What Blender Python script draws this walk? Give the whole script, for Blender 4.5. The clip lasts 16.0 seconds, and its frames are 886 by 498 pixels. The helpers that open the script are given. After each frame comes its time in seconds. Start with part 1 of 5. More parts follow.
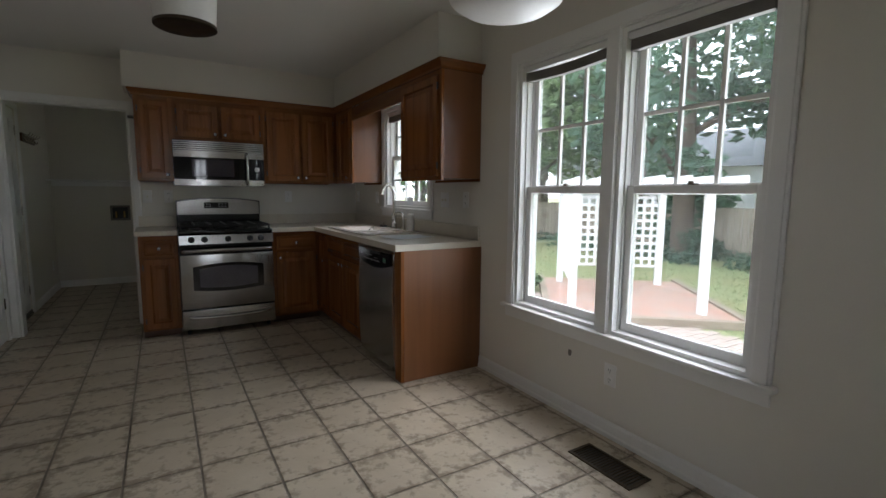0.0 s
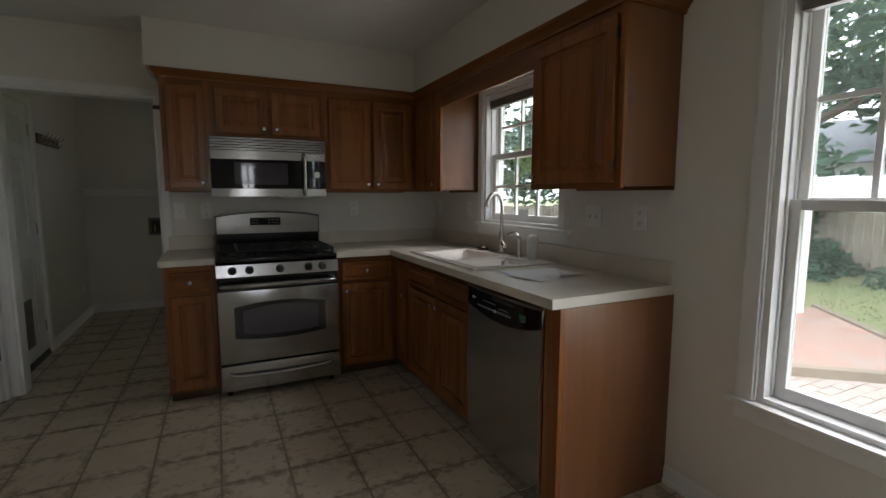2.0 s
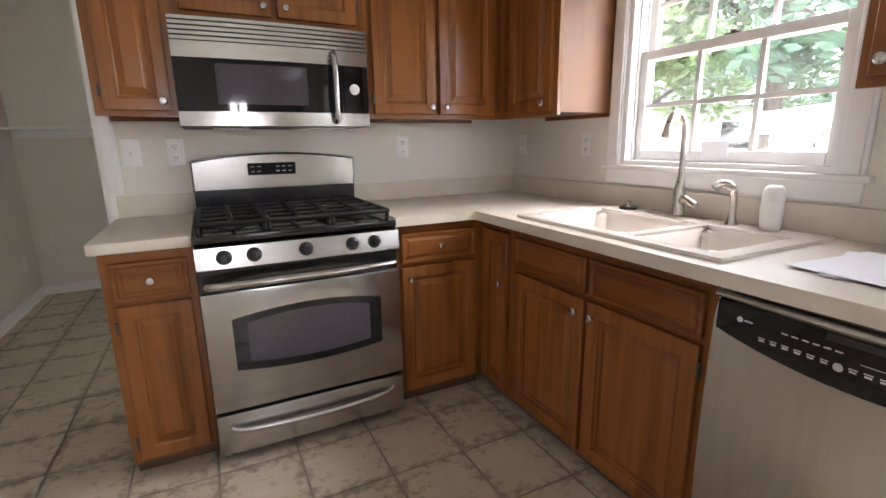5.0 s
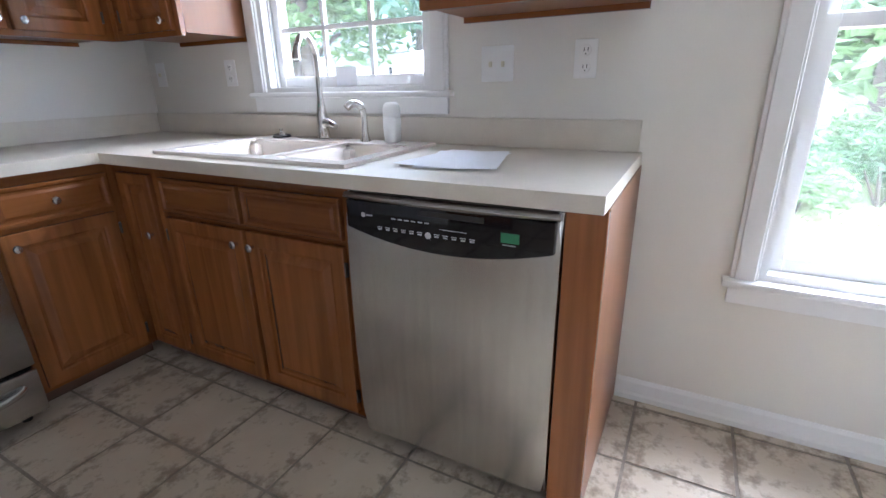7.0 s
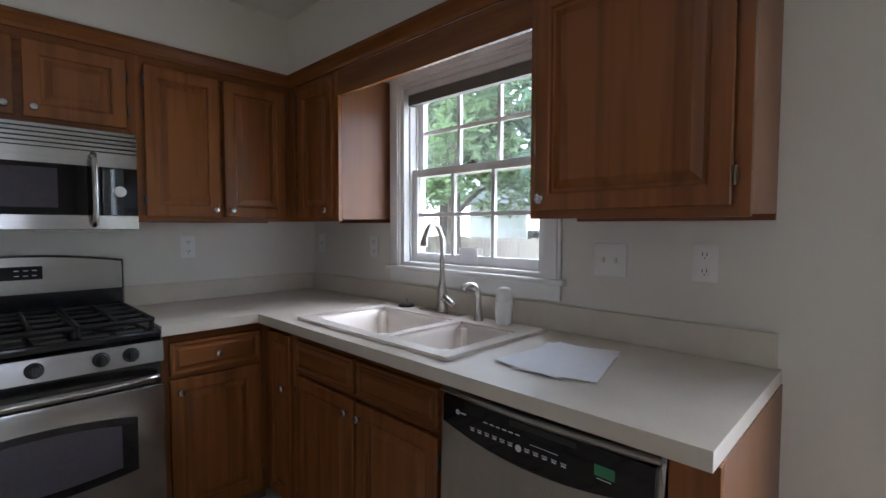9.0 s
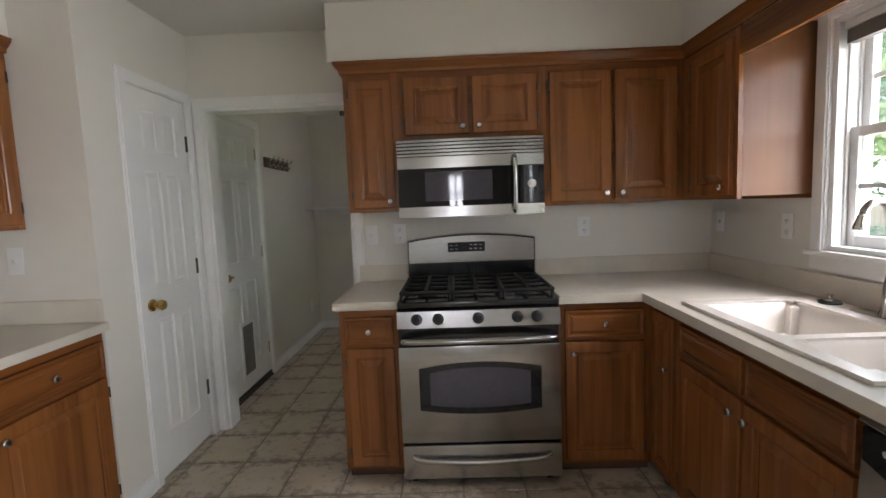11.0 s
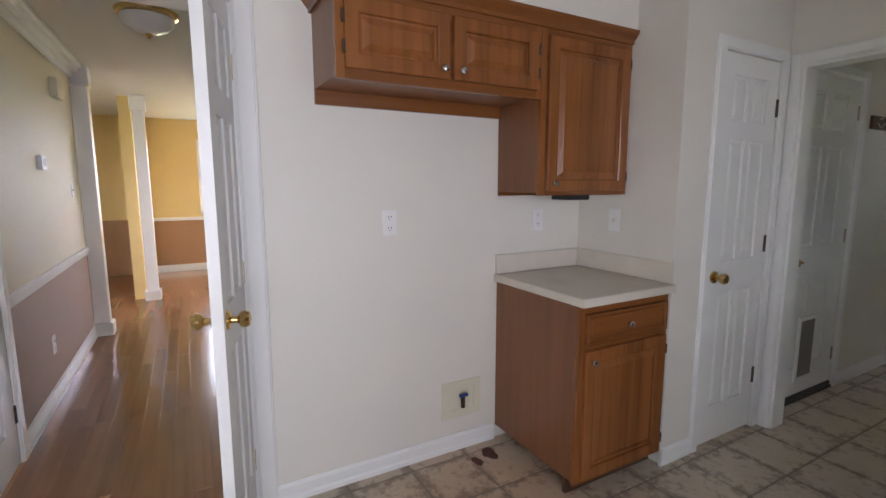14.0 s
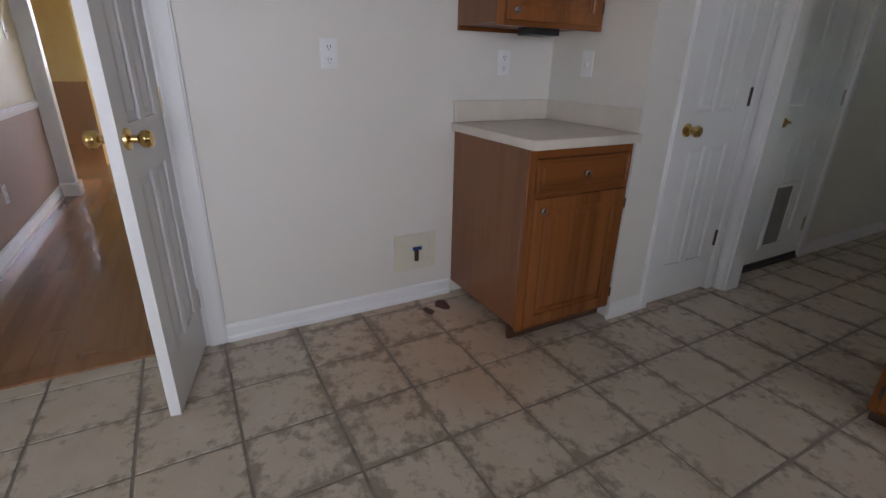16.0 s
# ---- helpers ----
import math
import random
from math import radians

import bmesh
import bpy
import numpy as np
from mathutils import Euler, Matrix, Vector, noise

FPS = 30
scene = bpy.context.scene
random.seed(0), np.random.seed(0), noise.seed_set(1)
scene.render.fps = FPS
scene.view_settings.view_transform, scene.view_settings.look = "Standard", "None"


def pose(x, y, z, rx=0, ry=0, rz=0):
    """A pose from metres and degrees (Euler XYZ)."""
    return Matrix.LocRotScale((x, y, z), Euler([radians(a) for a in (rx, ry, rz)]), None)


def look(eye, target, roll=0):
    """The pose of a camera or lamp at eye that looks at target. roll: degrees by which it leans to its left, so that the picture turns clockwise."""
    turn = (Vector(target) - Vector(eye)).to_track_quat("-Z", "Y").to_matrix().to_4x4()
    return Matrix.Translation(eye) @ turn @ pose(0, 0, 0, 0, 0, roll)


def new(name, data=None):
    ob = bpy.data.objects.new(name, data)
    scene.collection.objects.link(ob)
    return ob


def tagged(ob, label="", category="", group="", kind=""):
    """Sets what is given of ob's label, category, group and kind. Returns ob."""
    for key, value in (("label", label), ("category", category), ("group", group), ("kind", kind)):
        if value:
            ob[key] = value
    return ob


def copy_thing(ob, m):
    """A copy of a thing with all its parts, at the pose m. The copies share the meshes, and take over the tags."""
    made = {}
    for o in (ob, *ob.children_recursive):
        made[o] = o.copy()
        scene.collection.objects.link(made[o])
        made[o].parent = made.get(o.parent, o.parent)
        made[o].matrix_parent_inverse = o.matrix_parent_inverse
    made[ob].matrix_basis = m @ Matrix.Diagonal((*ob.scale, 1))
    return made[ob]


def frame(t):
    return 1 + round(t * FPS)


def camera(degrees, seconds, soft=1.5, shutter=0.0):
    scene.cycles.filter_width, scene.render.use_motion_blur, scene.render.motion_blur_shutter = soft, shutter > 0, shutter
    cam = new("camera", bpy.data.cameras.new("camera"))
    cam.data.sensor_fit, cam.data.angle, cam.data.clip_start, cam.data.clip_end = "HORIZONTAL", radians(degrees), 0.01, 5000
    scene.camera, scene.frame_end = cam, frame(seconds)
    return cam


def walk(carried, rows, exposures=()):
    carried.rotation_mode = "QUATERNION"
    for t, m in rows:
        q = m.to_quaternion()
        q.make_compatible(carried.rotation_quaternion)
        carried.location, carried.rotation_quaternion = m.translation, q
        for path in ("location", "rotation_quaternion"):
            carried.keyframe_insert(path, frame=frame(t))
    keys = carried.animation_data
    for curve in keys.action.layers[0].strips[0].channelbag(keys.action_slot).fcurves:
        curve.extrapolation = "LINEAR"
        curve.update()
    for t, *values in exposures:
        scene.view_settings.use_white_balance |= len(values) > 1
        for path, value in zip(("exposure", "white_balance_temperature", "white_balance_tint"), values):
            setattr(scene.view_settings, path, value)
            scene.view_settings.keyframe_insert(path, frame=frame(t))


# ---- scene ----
cam = camera(87.1, 16.0)

PATH = [
    (0, (-1.921, -5.148, 1.244), (-0.896, -3.447, 1.008), 0.5),
    (0.5, (-1.924, -4.902, 1.248), (-0.919, -3.191, 0.999), 0.4),
    (1, (-1.891, -4.564, 1.28), (-0.91, -2.838, 1.043), 0.0),
    (1.5, (-1.812, -4.229, 1.328), (-0.877, -2.477, 1.086), -0.3),
    (2, (-1.785, -3.854, 1.305), (-0.922, -2.065, 1.077), 0.0),
    (2.5, (-1.751, -3.522, 1.295), (-1.029, -1.674, 1.048), 0.2),
    (3, (-1.777, -3.193, 1.328), (-1.203, -1.299, 1.043), -0.5),
    (3.2, (-1.764, -3.117, 1.303), (-1.276, -1.196, 1.036), -0.7),
    (5.3, (-1.74, -2.453, 1.186), (-0.668, -0.851, 0.652), -0.5),
    (5.5, (-1.738, -2.471, 1.149), (-0.476, -1.058, 0.51), 0.1),
    (6, (-1.705, -2.54, 1.072), (-0.208, -1.544, 0.203), 1.8),
    (6.5, (-1.65, -2.612, 1.03), (-0.118, -1.742, 0.094), 0.4),
    (7, (-1.63, -2.625, 1.136), (0.031, -1.738, 0.466), -1.2),
    (7.5, (-1.647, -2.646, 1.237), (0.132, -1.773, 0.962), -0.4),
    (8, (-1.668, -2.732, 1.308), (0.118, -1.846, 1.153), 0.1),
    (8.5, (-1.611, -2.695, 1.304), (0.096, -1.661, 1.182), 0.5),
    (9, (-1.575, -2.706, 1.31), (-0.148, -1.308, 1.214), 0.1),
    (9.5, (-1.608, -2.672, 1.312), (-0.467, -1.033, 1.211), -0.5),
    (9.7, (-1.626, -2.684, 1.325), (-0.633, -0.951, 1.218), -1.2),
    (11.8, (-1.495, -2.838, 1.364), (-2.185, -0.973, 1.15), -1.7),
    (12, (-1.54, -2.805, 1.35), (-2.388, -1.005, 1.147), -1.6),
    (12.5, (-1.626, -2.785, 1.369), (-2.85, -1.214, 1.187), -2.1),
    (13, (-1.617, -2.717, 1.392), (-3.207, -1.517, 1.207), -2.1),
    (13.5, (-1.678, -2.799, 1.41), (-3.383, -1.776, 1.2), -1.3),
    (14, (-1.706, -2.821, 1.374), (-3.443, -1.868, 1.102), -0.1),
    (14.5, (-1.668, -2.71, 1.304), (-3.407, -1.82, 0.878), 0.3),
    (15, (-1.646, -2.686, 1.19), (-3.333, -1.804, 0.576), 0.9),
    (15.5, (-1.586, -2.681, 1.152), (-3.247, -1.809, 0.459), 1.2),
    (16, (-1.657, -2.583, 1.168), (-3.287, -1.684, 0.436), 1.3),
]
EXPOSURES = [(0.0, 2.35, 6100, 12), (1.5, 2.2, 6200, 11), (2.5, 3.05, 6500, 16), (3.0, 3.95, 6700, 19), (5.5, 4.8, 6100, 20), (6.0, 5.0, 5400, 15), (7.0, 4.55, 5300, 16), (8.0, 3.95, 5350, 18), (9.0, 3.35, 5600, 16), (9.5, 3.4, 5800, 16), (12.0, 4.15, 6350, 17), (12.5, 4.1, 6350, 19), (13.5, 4.1, 6150, 22), (14.5, 3.45, 5900, 20), (16.0, 3.35, 5850, 20)]
walk(cam, [(t, look(eye, target, roll)) for t, eye, target, roll in PATH], EXPOSURES)

# world and sun: a bright overcast day
world = bpy.data.worlds.new("world")
scene.world = world
world.use_nodes = True
wn, wl = world.node_tree.nodes, world.node_tree.links
sky = wn.new("ShaderNodeTexSky")
sky.sky_type, sky.sun_disc = "NISHITA", False
sky.sun_elevation, sky.sun_rotation = radians(52), radians(120)
haze = wn.new("ShaderNodeMixRGB")
haze.inputs["Fac"].default_value = 0.8
haze.inputs["Color2"].default_value = (13.0, 13.4, 14.0, 1)
wl.new(sky.outputs["Color"], haze.inputs["Color1"])
wl.new(haze.outputs["Color"], wn["Background"].inputs["Color"])
wn["Background"].inputs["Strength"].default_value = 0.15
sun = new("sun", bpy.data.lights.new("sun", "SUN"))
sun.data.energy, sun.data.angle, sun.data.color = 0.55, radians(40), (1.0, 0.96, 0.9)
sun.matrix_world = look((8.6, -5.0, 12.7), (0, 0, 0))

# area lamps added in the window openings to strengthen the sky's light
for name, y, z, sy, sz, watts in (("sink_window_light", -1.29, 1.57, 0.74, 0.80, 0.30), ("garden_window_light", -3.195, 1.285, 0.56, 1.38, 1.15), ("garden_window_light", -3.94, 1.285, 0.57, 1.38, 1.15)):
    pane_light = new(name, bpy.data.lights.new(name, "AREA"))
    pane_light.data.shape, pane_light.data.size, pane_light.data.size_y = "RECTANGLE", sy, sz
    pane_light.data.energy, pane_light.data.color = watts, (0.94, 0.98, 1.0)
    pane_light.data.spread = radians(115)
    pane_light.matrix_world = look((0.049, y, z), (-1.0, y, z))

# ---- materials ----


def material(name, color, rough=0.5, metal=0.0, var=0.12, scale=6.0, fine=60.0, bump=0.1, tint=None, stretch=(1, 1, 1), coords="Object", spec=0.5, coat=0.0):
    m = bpy.data.materials.new(name)
    m.use_nodes = True
    n, l = m.node_tree.nodes, m.node_tree.links
    b = n["Principled BSDF"]
    b.inputs["Roughness"].default_value, b.inputs["Metallic"].default_value = rough, metal
    b.inputs["Specular IOR Level"].default_value = spec
    b.inputs["Coat Weight"].default_value = coat
    if coords == "World":
        src = n.new("ShaderNodeNewGeometry").outputs["Position"]
    else:
        src = n.new("ShaderNodeTexCoord").outputs["Object"]
    mp = n.new("ShaderNodeMapping")
    mp.inputs["Scale"].default_value = stretch
    l.new(src, mp.inputs["Vector"])
    big, small = n.new("ShaderNodeTexNoise"), n.new("ShaderNodeTexNoise")
    for tex, s, d in ((big, scale, 3), (small, fine, 2)):
        tex.inputs["Scale"].default_value, tex.inputs["Detail"].default_value = s, d
        l.new(mp.outputs["Vector"], tex.inputs["Vector"])
    ramp = n.new("ShaderNodeMixRGB")
    dark = tint or tuple(c * (1 - 2.2 * var) for c in color)
    ramp.inputs["Color1"].default_value, ramp.inputs["Color2"].default_value = (*dark, 1), (*color, 1)
    add = n.new("ShaderNodeMath")
    add.operation = "MULTIPLY_ADD"
    l.new(small.outputs["Fac"], add.inputs[0])
    add.inputs[1].default_value = 0.6
    l.new(big.outputs["Fac"], add.inputs[2])
    rng = n.new("ShaderNodeMapRange")
    rng.inputs["From Min"].default_value, rng.inputs["From Max"].default_value = 0.5, 1.05
    l.new(add.outputs[0], rng.inputs["Value"])
    l.new(rng.outputs["Result"], ramp.inputs["Fac"])
    l.new(ramp.outputs["Color"], b.inputs["Base Color"])
    if bump:
        bp = n.new("ShaderNodeBump")
        bp.inputs["Strength"].default_value, bp.inputs["Distance"].default_value = bump, 0.004
        l.new(small.outputs["Fac"], bp.inputs["Height"])
        l.new(bp.outputs["Normal"], b.inputs["Normal"])
    return m


def wood(name, light, dark, axis, rough=0.35, density=1.0):
    """Grained wood; axis: the way the grain runs (0 x, 1 y, 2 z)."""
    m = bpy.data.materials.new(name)
    m.use_nodes = True
    n, l = m.node_tree.nodes, m.node_tree.links
    b = n["Principled BSDF"]
    b.inputs["Roughness"].default_value = rough
    info = n.new("ShaderNodeObjectInfo")
    tc, mp = n.new("ShaderNodeTexCoord"), n.new("ShaderNodeMapping")
    s = [34 * density] * 3
    s[axis] = 1.6 * density
    mp.inputs["Scale"].default_value = s
    l.new(tc.outputs["Object"], mp.inputs["Vector"])
    off = n.new("ShaderNodeVectorMath")
    off.operation = "ADD"
    mul = n.new("ShaderNodeMath")
    mul.operation, mul.inputs[1].default_value = "MULTIPLY", 37.0
    l.new(info.outputs["Random"], mul.inputs[0])
    l.new(mp.outputs["Vector"], off.inputs[0])
    l.new(mul.outputs[0], off.inputs[1])
    grain = n.new("ShaderNodeTexNoise")
    grain.inputs["Scale"].default_value, grain.inputs["Detail"].default_value, grain.inputs["Distortion"].default_value = 1.0, 5, 0.6
    l.new(off.outputs[0], grain.inputs["Vector"])
    s2 = [5.5 * density] * 3
    s2[axis] = 0.35
    mp2 = n.new("ShaderNodeMapping")
    mp2.inputs["Scale"].default_value = s2
    l.new(tc.outputs["Object"], mp2.inputs["Vector"])
    off2 = n.new("ShaderNodeVectorMath")
    off2.operation = "ADD"
    l.new(mp2.outputs["Vector"], off2.inputs[0])
    l.new(mul.outputs[0], off2.inputs[1])
    broad = n.new("ShaderNodeTexNoise")
    broad.inputs["Scale"].default_value, broad.inputs["Detail"].default_value = 1.6, 2
    l.new(off2.outputs[0], broad.inputs["Vector"])
    mix = n.new("ShaderNodeMath")
    mix.operation = "MULTIPLY_ADD"
    l.new(grain.outputs["Fac"], mix.inputs[0])
    mix.inputs[1].default_value = 0.8
    l.new(broad.outputs["Fac"], mix.inputs[2])
    cr = n.new("ShaderNodeValToRGB")
    cr.color_ramp.elements[0].position, cr.color_ramp.elements[0].color = 0.55, (*dark, 1)
    cr.color_ramp.elements[1].position, cr.color_ramp.elements[1].color = 1.1, (*light, 1)
    l.new(mix.outputs[0], cr.inputs["Fac"])
    l.new(cr.outputs["Color"], b.inputs["Base Color"])
    bp = n.new("ShaderNodeBump")
    bp.inputs["Strength"].default_value, bp.inputs["Distance"].default_value = 0.12, 0.003
    l.new(grain.outputs["Fac"], bp.inputs["Height"])
    l.new(bp.outputs["Normal"], b.inputs["Normal"])
    return m


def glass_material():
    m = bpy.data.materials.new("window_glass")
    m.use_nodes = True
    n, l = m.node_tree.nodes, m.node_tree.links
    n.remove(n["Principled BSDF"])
    dimmer, gloss, mix = n.new("ShaderNodeBsdfTransparent"), n.new("ShaderNodeBsdfGlossy"), n.new("ShaderNodeMixShader")
    # Grey tint put in to darken the bright outdoors seen through the panes.
    dimmer.inputs["Color"].default_value = (0.70, 0.72, 0.72, 1)
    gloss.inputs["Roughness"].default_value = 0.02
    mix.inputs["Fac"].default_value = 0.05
    # A little translucency lays a pale haze over the view.
    veil, film = n.new("ShaderNodeBsdfTranslucent"), n.new("ShaderNodeMixShader")
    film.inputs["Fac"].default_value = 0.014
    l.new(dimmer.outputs[0], film.inputs[1])
    l.new(veil.outputs[0], film.inputs[2])
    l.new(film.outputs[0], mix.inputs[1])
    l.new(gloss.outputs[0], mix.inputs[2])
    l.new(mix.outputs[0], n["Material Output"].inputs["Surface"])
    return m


def tile_material():
    """Sheet-vinyl tile: cream with worn grey-brown smudges, gathered near the edges of each tile."""
    m = bpy.data.materials.new("vinyl_tile")
    m.use_nodes = True
    n, l = m.node_tree.nodes, m.node_tree.links
    b = n["Principled BSDF"]
    pos = n.new("ShaderNodeNewGeometry").outputs["Position"]
    info, tc = n.new("ShaderNodeObjectInfo"), n.new("ShaderNodeTexCoord")

    def noise_of(scale, detail, rough=0.5, distort=0.0):
        t = n.new("ShaderNodeTexNoise")
        t.inputs["Scale"].default_value, t.inputs["Detail"].default_value = scale, detail
        t.inputs["Roughness"].default_value, t.inputs["Distortion"].default_value = rough, distort
        l.new(pos, t.inputs["Vector"])
        return t.outputs["Fac"]

    def math_of(op, a, c, d=None):
        t = n.new("ShaderNodeMath")
        t.operation = op
        for i, v in enumerate((a, c, d)):
            if v is None:
                continue
            if isinstance(v, (int, float)):
                t.inputs[i].default_value = v
            else:
                l.new(v, t.inputs[i])
        return t.outputs[0]
    sep = n.new("ShaderNodeSeparateXYZ")
    l.new(tc.outputs["Object"], sep.inputs[0])
    edge = math_of("MAXIMUM", math_of("ABSOLUTE", sep.outputs["X"], 0), math_of("ABSOLUTE", sep.outputs["Y"], 0))
    edge = math_of("MULTIPLY", math_of("POWER", math_of("MULTIPLY", edge, 6.8), 3.0), 0.17)
    worn = math_of("ADD", noise_of(19, 6, 0.66), edge)
    worn = math_of("ADD", worn, math_of("MULTIPLY", noise_of(1.1, 1), 0.30))
    worn = math_of("ADD", worn, math_of("MULTIPLY", info.outputs["Random"], 0.05))
    cut = n.new("ShaderNodeMapRange")
    cut.inputs["From Min"].default_value, cut.inputs["From Max"].default_value = 0.74, 0.90
    l.new(worn, cut.inputs["Value"])
    base = n.new("ShaderNodeMixRGB")
    base.inputs["Color1"].default_value, base.inputs["Color2"].default_value = (0.43, 0.355, 0.26, 1), (0.60, 0.525, 0.425, 1)
    l.new(noise_of(6, 3), base.inputs["Fac"])
    mix = n.new("ShaderNodeMixRGB")
    mix.inputs["Color2"].default_value = (0.22, 0.17, 0.12, 1)
    l.new(math_of("MULTIPLY", cut.outputs["Result"], 0.82), mix.inputs["Fac"])
    l.new(base.outputs["Color"], mix.inputs["Color1"])
    away = n.new("ShaderNodeVectorMath")
    away.operation = "DISTANCE"
    away.inputs[1].default_value = (-3.22, -1.72, 0)
    l.new(pos, away.inputs[0])
    spill = n.new("ShaderNodeMapRange")
    spill.inputs["From Min"].default_value, spill.inputs["From Max"].default_value = 0.62, 0.30
    spill.inputs["To Max"].default_value = 0.8
    l.new(math_of("MULTIPLY_ADD", noise_of(5, 3), 0.45, math_of("SUBTRACT", away.outputs["Value"], 0.22)), spill.inputs["Value"])
    rust = n.new("ShaderNodeMixRGB")
    rust.blend_type = "MULTIPLY"
    rust.inputs["Color2"].default_value = (0.98, 0.80, 0.70, 1)
    l.new(spill.outputs["Result"], rust.inputs["Fac"])
    l.new(mix.outputs["Color"], rust.inputs["Color1"])
    l.new(rust.outputs["Color"], b.inputs["Base Color"])
    b.inputs["Roughness"].default_value = 0.42
    rr = n.new("ShaderNodeMapRange")
    rr.inputs["To Min"].default_value, rr.inputs["To Max"].default_value = 0.26, 0.5
    l.new(noise_of(22, 3), rr.inputs["Value"])
    l.new(rr.outputs["Result"], b.inputs["Roughness"])
    bp = n.new("ShaderNodeBump")
    bp.inputs["Strength"].default_value, bp.inputs["Distance"].default_value = 0.25, 0.004
    l.new(noise_of(45, 3), bp.inputs["Height"])
    l.new(bp.outputs["Normal"], b.inputs["Normal"])
    return m


def leaf_material(name, a, c):
    m = material(name, a, 0.55, var=0.3, tint=c, scale=1.4, fine=9, bump=0, coords="World")
    b = m.node_tree.nodes["Principled BSDF"]
    b.inputs["Transmission Weight"].default_value = 0.0
    n, l = m.node_tree.nodes, m.node_tree.links
    tr, mix = n.new("ShaderNodeBsdfTranslucent"), n.new("ShaderNodeMixShader")
    tr.inputs["Color"].default_value = (a[0] * 1.3, a[1] * 1.35, a[2] * 1.1, 1)
    mix.inputs["Fac"].default_value = 0.35
    l.new(b.outputs[0], mix.inputs[1])
    l.new(tr.outputs[0], mix.inputs[2])
    l.new(mix.outputs[0], n["Material Output"].inputs["Surface"])
    return m


WALL = material("cream_wall_paint", (0.72, 0.685, 0.62), 0.62, var=0.02, scale=1.3, fine=160, bump=0.06, coords="World")
CEIL = material("ceiling_paint", (0.68, 0.66, 0.62), 0.8, var=0.02, scale=1.2, fine=120, bump=0.08, coords="World")
TRIM = material("white_trim_paint", (0.80, 0.79, 0.77), 0.35, var=0.02, scale=3, fine=90, bump=0.03)
OAK = wood("stained_oak", (0.26, 0.094, 0.024), (0.14, 0.046, 0.0115), 2, 0.25)
OAK_H = wood("stained_oak_across", (0.22, 0.078, 0.019), (0.12, 0.039, 0.0095), 0, 0.25)
OAK_Y = wood("stained_oak_deep", (0.22, 0.078, 0.019), (0.12, 0.039, 0.0095), 1, 0.25)
VENEER = wood("cabinet_side_veneer", (0.22, 0.090, 0.034), (0.16, 0.062, 0.023), 2, 0.36, 0.5)
KICK = material("dark_toe_kick", (0.10, 0.045, 0.02), 0.5, var=0.2, scale=5, bump=0.05)
LAMINATE = material("beige_laminate", (0.66, 0.60, 0.51), 0.38, var=0.05, scale=9, fine=220, bump=0.04, coords="World")
STEEL = material("brushed_steel", (0.47, 0.46, 0.445), 0.21, 1.0, var=0.05, scale=2, fine=40, bump=0.03, stretch=(1, 1, 30))
STEEL_V = material("brushed_steel_upright", (0.58, 0.565, 0.54), 0.24, 1.0, var=0.06, scale=2, fine=40, bump=0.03, stretch=(30, 30, 1))
NICKEL = material("satin_nickel", (0.62, 0.60, 0.56), 0.22, 1.0, var=0.04, bump=0.02)
BRASS = material("polished_brass", (0.75, 0.52, 0.20), 0.18, 1.0, var=0.08, bump=0.02)
DARKMETAL = material("dark_bronze_hinge", (0.10, 0.075, 0.05), 0.4, 0.8, var=0.2, bump=0.05)
ENAMEL = material("black_enamel", (0.012, 0.012, 0.013), 0.18, var=0.1, bump=0.02)
IRON = material("cast_iron", (0.014, 0.014, 0.014), 0.6, var=0.2, fine=200, bump=0.3)
BLACKGLASS = material("black_glass", (0.008, 0.008, 0.010), 0.04, var=0.05, bump=0)
OVENGLASS = material("smoky_oven_glass", (0.075, 0.068, 0.082), 0.06, var=0.1, bump=0.0)
PLASTIC_B = material("black_plastic", (0.02, 0.02, 0.02), 0.4, var=0.1, bump=0.04)
PLASTIC_W = material("white_plastic", (0.80, 0.79, 0.77), 0.3, var=0.02, bump=0.02)
PLASTIC_C = material("cream_plastic", (0.68, 0.64, 0.50), 0.4, var=0.04, bump=0.02)
GREY_TEXT = material("pale_grey_print", (0.55, 0.55, 0.55), 0.5, var=0.02, bump=0)
GREEN_LCD = material("green_display", (0.05, 0.22, 0.11), 0.3, var=0.1, bump=0)
BLUE = material("blue_valve", (0.02, 0.05, 0.22), 0.4, var=0.1, bump=0.02)
SINKW = material("almond_sink_enamel", (0.80, 0.74, 0.68), 0.16, var=0.02, bump=0.01)
PAPER = material("white_paper", (0.86, 0.87, 0.90), 0.7, var=0.02, scale=14, bump=0.05)
BLIND = material("grey_blind_slats", (0.20, 0.18, 0.16), 0.5, var=0.15, scale=8, bump=0.05)
GROUT = material("worn_grout", (0.30, 0.26, 0.21), 0.7, var=0.2, scale=7, fine=80, bump=0.1, coords="World")
TILE = tile_material()
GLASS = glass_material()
FROST = material("frosted_lamp_glass", (0.80, 0.79, 0.76), 0.35, var=0.03, bump=0.02)
HALLWOOD = wood("hall_oak_floor", (0.29, 0.14, 0.06), (0.19, 0.085, 0.034), 0, 0.18, 0.5)
HALL_UP = material("hall_cream_paint", (0.80, 0.74, 0.58), 0.6, var=0.02, scale=1, bump=0.05, coords="World")
HALL_LOW = material("hall_rose_paint", (0.50, 0.37, 0.31), 0.6, var=0.03, scale=1, bump=0.05, coords="World")
YELLOW = material("dining_yellow_paint", (0.76, 0.56, 0.22), 0.6, var=0.03, scale=1, bump=0.05, coords="World")
